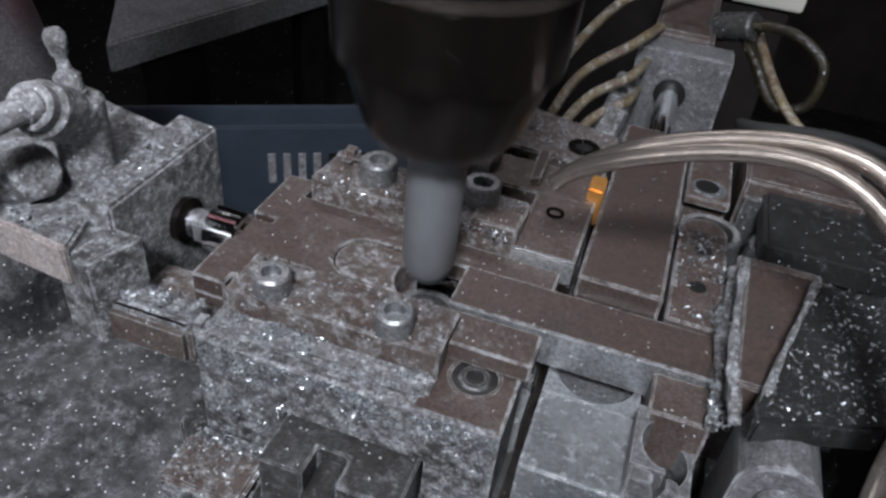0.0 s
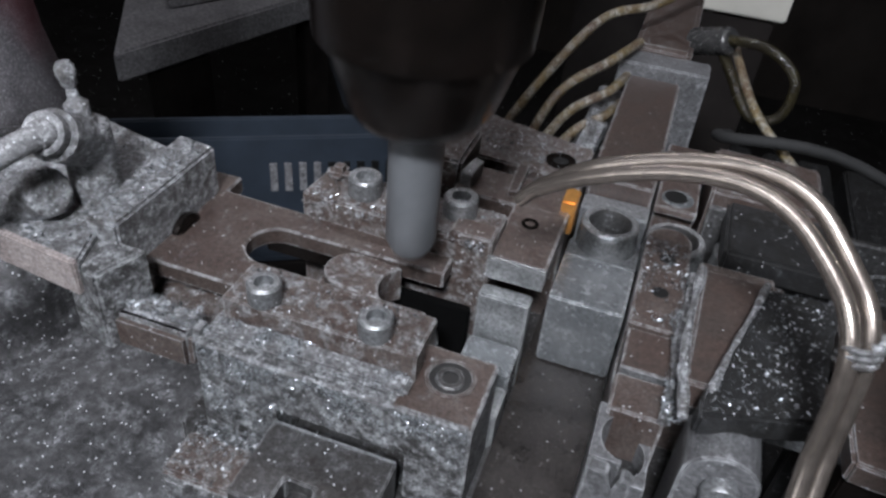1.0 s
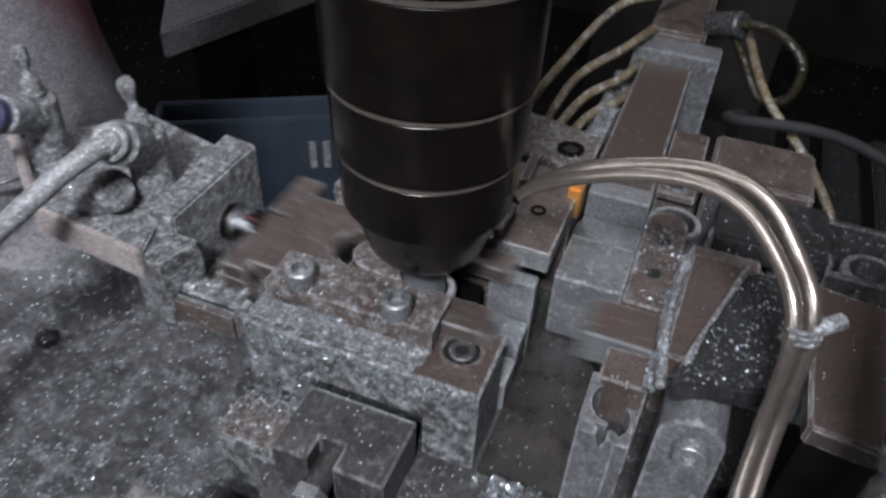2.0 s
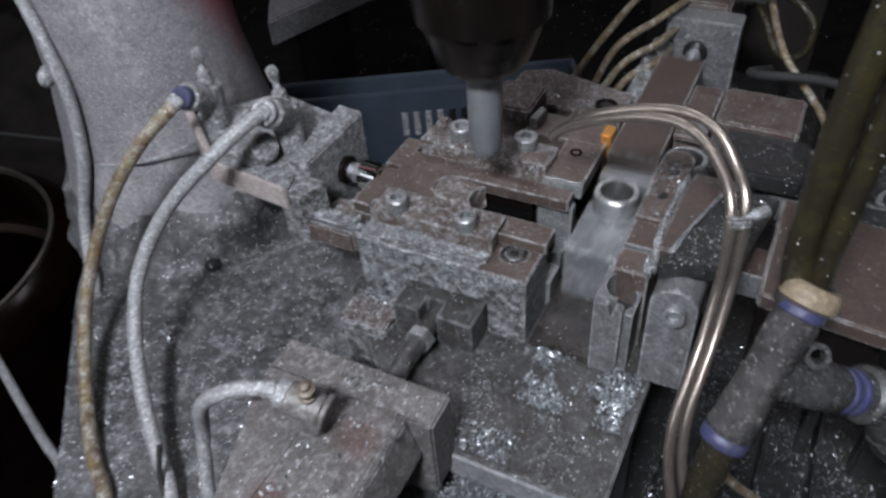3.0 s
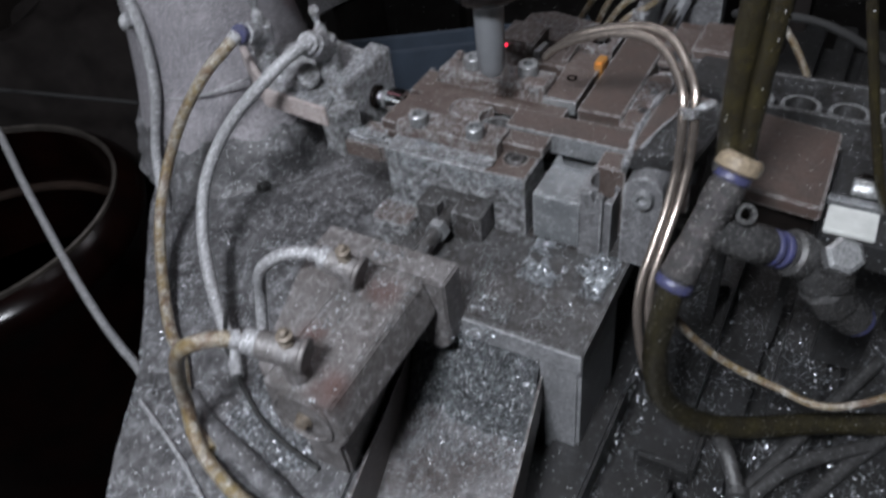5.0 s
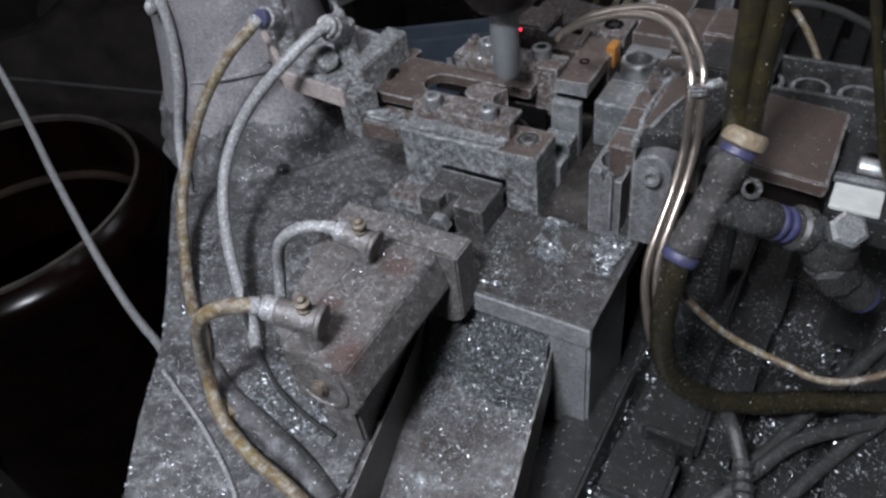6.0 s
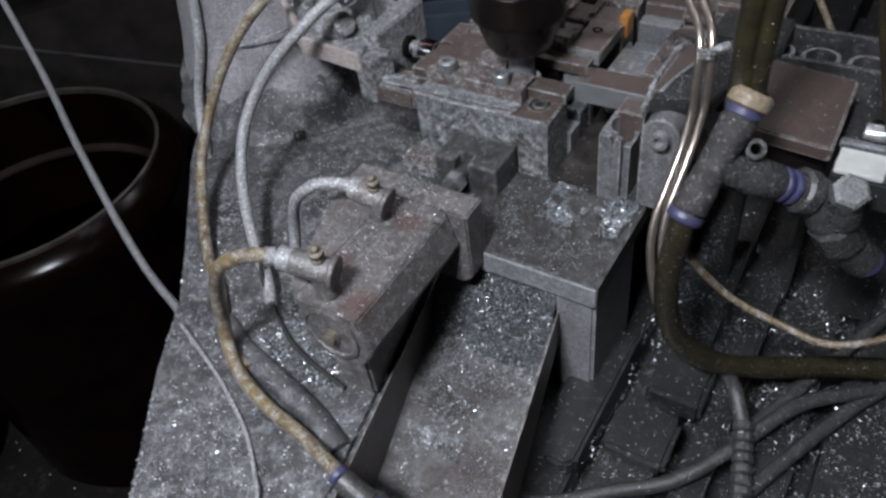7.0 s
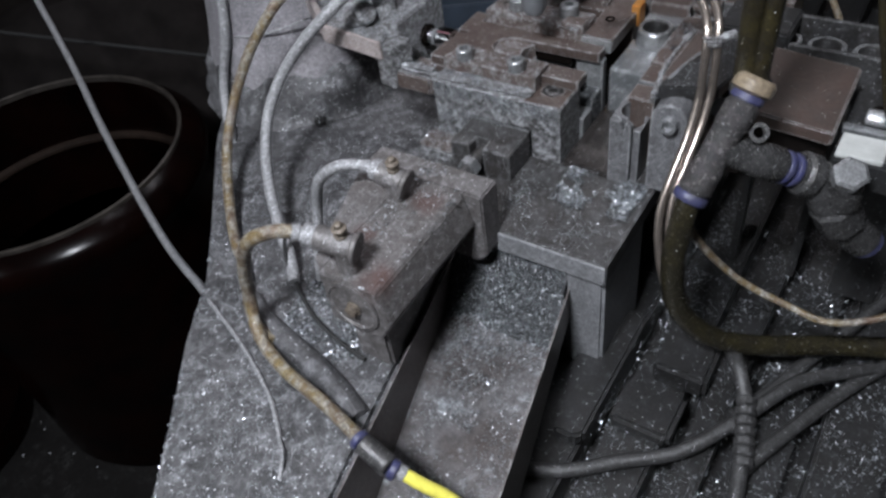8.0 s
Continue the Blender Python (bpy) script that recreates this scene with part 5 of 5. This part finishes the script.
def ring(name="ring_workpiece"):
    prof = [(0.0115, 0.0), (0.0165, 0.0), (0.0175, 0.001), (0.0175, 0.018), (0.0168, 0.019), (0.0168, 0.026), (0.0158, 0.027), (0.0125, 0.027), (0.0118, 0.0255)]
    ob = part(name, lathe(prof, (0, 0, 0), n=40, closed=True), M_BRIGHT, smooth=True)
    # the shade inside the bore is put into its colour, with the dark bed steel
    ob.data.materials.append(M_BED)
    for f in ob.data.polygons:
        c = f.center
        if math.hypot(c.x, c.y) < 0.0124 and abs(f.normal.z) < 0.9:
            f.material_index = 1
    return tagged(ob, "bright turned steel ring workpiece in the feed line", "ring workpiece", "ring workpieces")


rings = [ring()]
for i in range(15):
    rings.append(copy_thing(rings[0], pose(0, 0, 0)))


# ---- swarf ----
def swarf(name, n, spot, size, label, seed, material=None, lift=0.0):
    """Loose chips: thin bent flakes strewn over a patch; spot(rng) gives a point and the patch's normal."""
    rng = random.Random(seed)
    verts, faces = [], []
    for _ in range(n):
        p, nrm = spot(rng)
        s = size * (0.4 + 1.7 * rng.random() ** 2.5)
        d = Vector((rng.uniform(-1, 1), rng.uniform(-1, 1), rng.uniform(-0.5, 0.5))).normalized()
        e = (nrm + 0.9 * Vector((rng.uniform(-1, 1), rng.uniform(-1, 1), rng.uniform(-1, 1)))).cross(d).normalized()
        c = p + nrm * (lift + s * 0.3 * rng.random())
        k = len(verts)
        w = s * rng.uniform(0.15, 0.5)
        bend = nrm * s * rng.uniform(-0.2, 0.3)
        verts += [c - d * s - e * w, c - d * s + e * w, c + e * w + bend, c - e * w + bend, c + d * s + e * w * 0.6]
        faces += [(k, k + 1, k + 2, k + 3), (k + 3, k + 2, k + 4)]
    me = bpy.data.meshes.new(name)
    me.from_pydata([tuple(v) for v in verts], [], faces)
    me.materials.append(material or M_FLAKE)
    return tagged(new(name, me), label, "swarf", "", "stuff")


def flake():
    m, nt, p = node_mat("aluminium_flakes")
    g = nt.nodes.new("ShaderNodeNewGeometry")
    nt.links.new(ramp(nt, g.outputs["Random Per Island"], 0.0, 1.0, (0.025, 0.027, 0.028, 1), (0.52, 0.55, 0.58, 1)), p.inputs["Base Color"])
    p.inputs["Metallic"].default_value, p.inputs["Roughness"].default_value = 0.7, 0.36
    return m


M_FLAKE = flake()
UP = Vector((0, 0, 1))


def patch(x0, x1, y0, y1, z, clump=0.0, slope=None):
    def spot(rng):
        for _ in range(40):
            x, y = rng.uniform(x0, x1), rng.uniform(y0, y1)
            if clump == 0 or noise.noise(Vector((x * 34, y * 34, z * 50))) + 0.6 * noise.noise(Vector((x * 120, y * 120, 5))) + rng.uniform(-0.45, 0.45) > clump - 0.25:
                break
        zz = z if slope is None else slope(x, y)
        return Vector((x, y, zz)), UP
    return spot


def inside(poly):
    def test(x, y):
        odd = False
        for i in range(len(poly)):
            (x0, y0), (x1, y1) = poly[i], poly[i - 1]
            if (y0 > y) != (y1 > y) and x < (x1 - x0) * (y - y0) / (y1 - y0) + x0:
                odd = not odd
        return odd
    return test


def poly_patch(poly, z, clump=0.0):
    ok = inside(poly)
    xs, ys = [p[0] for p in poly], [p[1] for p in poly]

    def spot(rng):
        while True:
            x, y = rng.uniform(min(xs), max(xs)), rng.uniform(min(ys), max(ys))
            if ok(x, y) and (clump == 0 or noise.noise(Vector((x * 22, y * 22, 3))) + 0.6 * noise.noise(Vector((x * 90, y * 90, 4))) + rng.uniform(-0.5, 0.5) > clump - 0.3):
                return Vector((x, y, z)), UP
    return spot


def face_patch(x0, x1, y, z0, z1):
    """Chips on an upright face, thickest under its top edge and in clumps."""
    def spot(rng):
        while True:
            x, f = rng.uniform(x0, x1), rng.random() ** 0.5
            z = z0 + (z1 - z0) * f
            if noise.noise(Vector((x * 60, z * 90, 7))) + rng.uniform(-0.4, 0.4) > 0.35 - 0.45 * f:
                return Vector((x, y, z)), Vector((0, -1, 0.2)).normalized()
    return spot


BASE_POLY = [(-0.425, -0.053), (-0.357, -0.128), (-0.309, -0.18), (-0.263, -0.231), (-0.22, -0.3), (-0.118, -0.438), (0.01, -0.44), (-0.062, -0.105), (-0.15, -0.02), (-0.28, -0.06), (-0.36, -0.07)]
swarf("base_swarf", 52000, poly_patch(BASE_POLY, -0.0503, 0.25), 0.00072, "grey aluminium swarf strewn over the machine base", 1)
swarf("base_swarf_heap", 5000, poly_patch([(-0.155, -0.26), (-0.1, -0.265), (-0.07, -0.25), (-0.08, -0.2), (-0.16, -0.19)], -0.049), 0.0009, "heap of swarf against the front cylinder", 2, lift=0.0015)
swarf("bed_swarf", 3200, patch(-0.03, 0.089, -0.1, 0.0, 0.0005, 0.55), 0.00055, "swarf strewn on the bed plate", 3)
swarf("bed_swarf_heap", 8000, patch(0.012, 0.086, -0.05, 0.002, 0.001, 0.45), 0.00075, "heap of bright swarf before the fork bracket", 4, lift=0.002)
swarf("block_swarf", 9000, face_patch(-0.133, -0.001, -0.0006, 0.03, 0.0598), 0.00036, "swarf clinging to the guide block", 5)
swarf("guide_swarf", 900, patch(-0.133, -0.096, -0.037, -0.004, 0.0134, 0.2), 0.0006, "swarf on the low guide", 20)
swarf("block_swarf", 1600, face_patch(-0.133, -0.095, -0.0006, 0.002, 0.034), 0.00036, "swarf clinging to the guide block", 15)
swarf("clamp_swarf", 2600, patch(-0.13, -0.034, 0.003, 0.016, 0.0658, 0.3), 0.0004, "swarf on the clamp step", 6)
swarf("clamp_swarf", 700, patch(-0.126, -0.033, 0.017, 0.043, 0.0774, 0.4), 0.0006, "swarf on the clamp plate", 16)
swarf("rear_swarf", 1500, patch(-0.128, -0.025, 0.09, 0.127, 0.0845, 0.1), 0.0007, "swarf on the rear clamp block", 7)
swarf("plate_swarf", 700, patch(-0.09, 0.0, 0.2, 0.235, 0.0775, 0.1), 0.0008, "swarf on the rear plate", 8)
swarf("bracket_swarf", 1500, poly_patch([(-0.262, 0.004), (-0.19, -0.002), (-0.185, 0.09), (-0.26, 0.1), (-0.31, 0.05)], 0.0925), 0.0008, "swarf on the cylinder bracket", 9)
swarf("end_plate_swarf", 500, patch(-0.2, -0.182, 0.02, 0.096, 0.1004), 0.0008, "swarf on the bracket's end plate", 10)
swarf("gusset_swarf", 1100, poly_patch([(0.106, 0.103), (0.138, 0.105), (0.126, 0.028), (0.084, 0.014)], 0.0988, 0.1), 0.00055, "wet swarf on the gusset", 11)
swarf("table_swarf", 24000, patch(0.1, 0.42, -0.3, 0.2, -0.1455, 0.2), 0.0008, "swarf strewn on the drill table", 12)
swarf("ridge_swarf", 1500, patch(0.0705, 0.079, 0.022, 0.125, 0.0792, 0.1), 0.0006, "swarf heaped along the guide strip", 19)
swarf("strip_swarf", 700, patch(0.051, 0.074, 0.084, 0.155, 0.0754, 0.2), 0.0007, "swarf on the guide strip", 13)


def chute_spot(rng):
    while True:
        f, q = rng.random() ** 1.3, rng.random() ** 0.8
        if noise.noise(Vector((f * 7, q * 3, 2))) + rng.uniform(-0.5, 0.5) > 0.1 * f:
            return chute_pt(f * 0.98 + 0.01, q * 0.9 + 0.05, 0.0022), Vector((0, -0.2, 0.97)).normalized()


def bank_z(x, y):
    """The heap's surface: from under the bed's edge down to the chute floor."""
    f = min(1.0, max(0.0, (-0.098 - y) / (0.052 + 0.02 * noise.noise(Vector((x * 30, 2, 1))))))
    low = -0.074 - 0.062 * (-0.100 - y) / 0.30
    k = (1 - f) ** 1.35
    return low - 0.0012 + k * (-0.0245 - low) + 0.0035 * k * noise.noise(Vector((x * 55, y * 55, 3))) + 0.0012 * noise.noise(Vector((x * 260, y * 260, 5)))


def bank():
    nx, ny = 56, 34
    verts, faces = [], []
    for j in range(ny + 1):
        y = -0.0935 - 0.075 * j / ny
        f = (-0.100 - y) / 0.30
        for i in range(nx + 1):
            x = -0.0545 + 0.0636 * f + 0.1095 * i / nx
            verts.append((x, y, bank_z(x, y)))
    for j in range(ny):
        for i in range(nx):
            k = j * (nx + 1) + i
            faces.append((k, k + 1, k + nx + 2, k + nx + 1))
    me = bpy.data.meshes.new("chute_heap")
    me.from_pydata(verts, [], faces)
    me.polygons.foreach_set("use_smooth", [True] * len(faces))
    me.materials.append(M_HEAP)
    tagged(new("chute_heap", me), "bank of dark swarf at the chute's head", "swarf", "", "stuff")


bank()


def bank_spot(rng):
    x, y = rng.uniform(-0.05, 0.055), -0.098 - 0.068 * rng.random() ** 1.3
    x += 0.0636 * (-0.1 - y) / 0.30
    return Vector((x, y, max(bank_z(x, y), -0.0725 - 0.062 * (-0.100 - y) / 0.30))), Vector((0, -0.6, 0.8))


swarf("heap_swarf", 9000, bank_spot, 0.0006, "loose bright chips on the bank in the chute", 33)
swarf("chute_swarf", 12000, chute_spot, 0.00055, "loose swarf sliding down the chute", 14)
swarf("step_swarf", 600, patch(-0.18, -0.136, 0.002, 0.015, 0.0665), 0.0007, "swarf on the block's step", 17)
swarf("cylinder_swarf", 900, patch(-0.077, -0.024, -0.25, -0.1, 0.0545, 0.3), 0.0009, "fine swarf on the air cylinder", 18)


# loose chips that the ejector sweeps off the bed into the chute, one lot for each stroke
falling = [swarf("falling_swarf", 420, patch(-0.012, 0.028, -0.1, -0.078, 0.0008), 0.0007, "loose swarf falling off the bed into the chute", 30 + i, lift=0.004) for i in range(4)]


# ---- what moves ----
def steps(levels):
    """Rows of (seconds, value) from (start, end, value) holds."""
    rows = []
    for a, b, v in levels:
        rows += [(a, v)] if a == b else [(a, v), (b, v)]
    return rows


def value(rows, t):
    for (a, u), (b, v) in zip(rows, rows[1:]):
        if a <= t <= b:
            return u if b == a else u + (v - u) * (t - a) / (b - a)
    return rows[-1][1]


SLIDE = steps([(0, 0.34, 0), (0.45, 1.1, -0.043), (1.2, 1.98, 0), (2.08, 2.73, -0.043), (2.86, 3.6, 0), (3.7, 4.48, -0.043), (4.6, 5.3, 0), (5.4, 6.14, -0.043), (6.25, 7.02, 0), (7.14, 7.84, -0.043), (7.95, 8.0, 0)])
BAR = steps([(0, 0.24, 0), (0.38, 1.46, 0.0915), (1.56, 1.9, 0), (2.04, 3.14, 0.0915), (3.26, 3.52, 0), (3.67, 4.84, 0.0915), (4.96, 5.22, 0), (5.36, 6.5, 0.0915), (6.6, 6.93, 0), (7.07, 8.0, 0.0915)])
SHUTTLE = steps([(0, 0.04, -0.112), (0.3, 1.12, 0), (1.4, 1.7, -0.112), (1.95, 2.82, 0), (3.16, 3.36, -0.112), (3.62, 4.56, 0), (4.84, 5.06, -0.112), (5.32, 6.26, 0), (6.52, 6.76, -0.112), (7.0, 7.92, 0), (8.0, 8.0, -0.02)])
EJECT = steps([(0, 0.12, 0.021), (0.26, 1.14, 0), (1.4, 1.8, 0.021), (1.95, 2.76, 0), (3.02, 3.52, 0.021), (3.64, 4.55, 0), (4.86, 5.22, 0.021), (5.36, 6.3, 0), (6.56, 6.92, 0.021), (7.04, 7.95, 0), (8.0, 8.0, 0.004)])
# height of the chuck's lower end
CHUCK = [(0, 0.146), (0.1, 0.117), (0.18, 0.094), (0.38, 0.091), (0.5, 0.1025), (0.6, 0.111), (0.7, 0.121), (0.8, 0.138), (0.9, 0.152), (1.0, 0.165), (1.1, 0.178), (1.25, 0.184), (1.66, 0.184), (1.86, 0.094), (2.06, 0.091), (2.3, 0.109), (2.5, 0.1365), (2.7, 0.165), (2.85, 0.182), (3.32, 0.184), (3.4, 0.14), (3.48, 0.0955), (3.68, 0.093), (3.9, 0.111), (4.1, 0.138), (4.3, 0.166), (4.5, 0.1795), (4.7, 0.183), (5.0, 0.183), (5.1, 0.135), (5.18, 0.1), (5.36, 0.092), (5.6, 0.111), (5.85, 0.145), (6.1, 0.172), (6.3, 0.181), (6.7, 0.183), (6.8, 0.14), (6.9, 0.098), (7.05, 0.0905), (7.3, 0.111), (7.55, 0.145), (7.8, 0.172), (8.0, 0.181)]


def motions():
    def slid(ob, rows, axis):
        at = ob.location.copy()
        out = []
        for t, v in rows:
            p = at.copy()
            p[axis] += v
            out.append((t, Matrix.Translation(p)))
        if out[-1][0] < 8.0:
            out.append((8.0, out[-1][1]))
        walk(ob, out)

    slid(slide, SLIDE, 0)
    slid(bar, BAR, 0)
    slid(shut, SHUTTLE, 1)
    slid(ej, EJECT, 1)
    for i, (ob, t0) in enumerate(zip(falling, (1.45, 3.38, 4.92, 6.66))):
        rest = Vector((0.004 * i - 0.006, -0.05 - 0.03 * i, -0.0805 - 0.0062 * i))
        walk(ob, [(0, Matrix()), (t0, Matrix()), (t0 + 0.06, Matrix.Translation((0, -0.024, 0.001))), (t0 + 0.16, Matrix.Translation((0, -0.036, -0.03))), (t0 + 0.26, Matrix.Translation(rest)), (8.0, Matrix.Translation(rest))])
    # the chuck turns as it feeds
    walk(spin, [(t, Matrix.Translation((S[0], S[1], z)) @ Matrix.Rotation(0.9 * i, 4, "Z")) for i, (t, z) in enumerate(CHUCK)])
    # each ring waits in the track, rides the shuttle, is pushed under the tool and drops out
    backs = [0.36, 2.0, 3.66, 5.36, 7.04]
    pushes = [0.0, 1.46, 3.14, 4.84, 6.5, 9.9]
    drops = [0.42, 2.06, 3.7, 5.4, 7.1, 9.9]
    for k, ob in enumerate(rings):
        times = sorted({0.0, 8.0, *[round(0.1 * i, 2) for i in range(81)]})
        rows = []
        for t in times:
            if k == 0:
                q = Vector((-0.0535, 0.0625, 0.0265 if t < drops[0] else max(0.013, 0.0265 - 0.3 * (t - drops[0]))))
            else:
                moved = sum(min(1.0, max(0.0, (t - b) / 0.12)) for b in backs)
                n = k - moved
                q = Vector((0.029 + 0.0375 * n, 0.170, 0.0415))
                if n <= 0 and k < len(pushes):
                    q = Vector((0.029, 0.170 + value(SHUTTLE, t), 0.0415))
                    if t >= pushes[k]:
                        q = Vector((min(0.029, -0.0535 + value(BAR, t)) if t < pushes[k] + 0.16 else -0.0535, 0.0625, 0.0345))
                    if t >= drops[k]:
                        q.z = max(0.013, 0.0345 - 0.3 * (t - drops[k]))
                    if k + 1 < len(pushes) and t >= pushes[k + 1] - 0.2:
                        q.x, q.z = -0.0535, 0.013
            rows.append((t, Matrix.Translation(q)))
        walk(ob, rows)


motions()
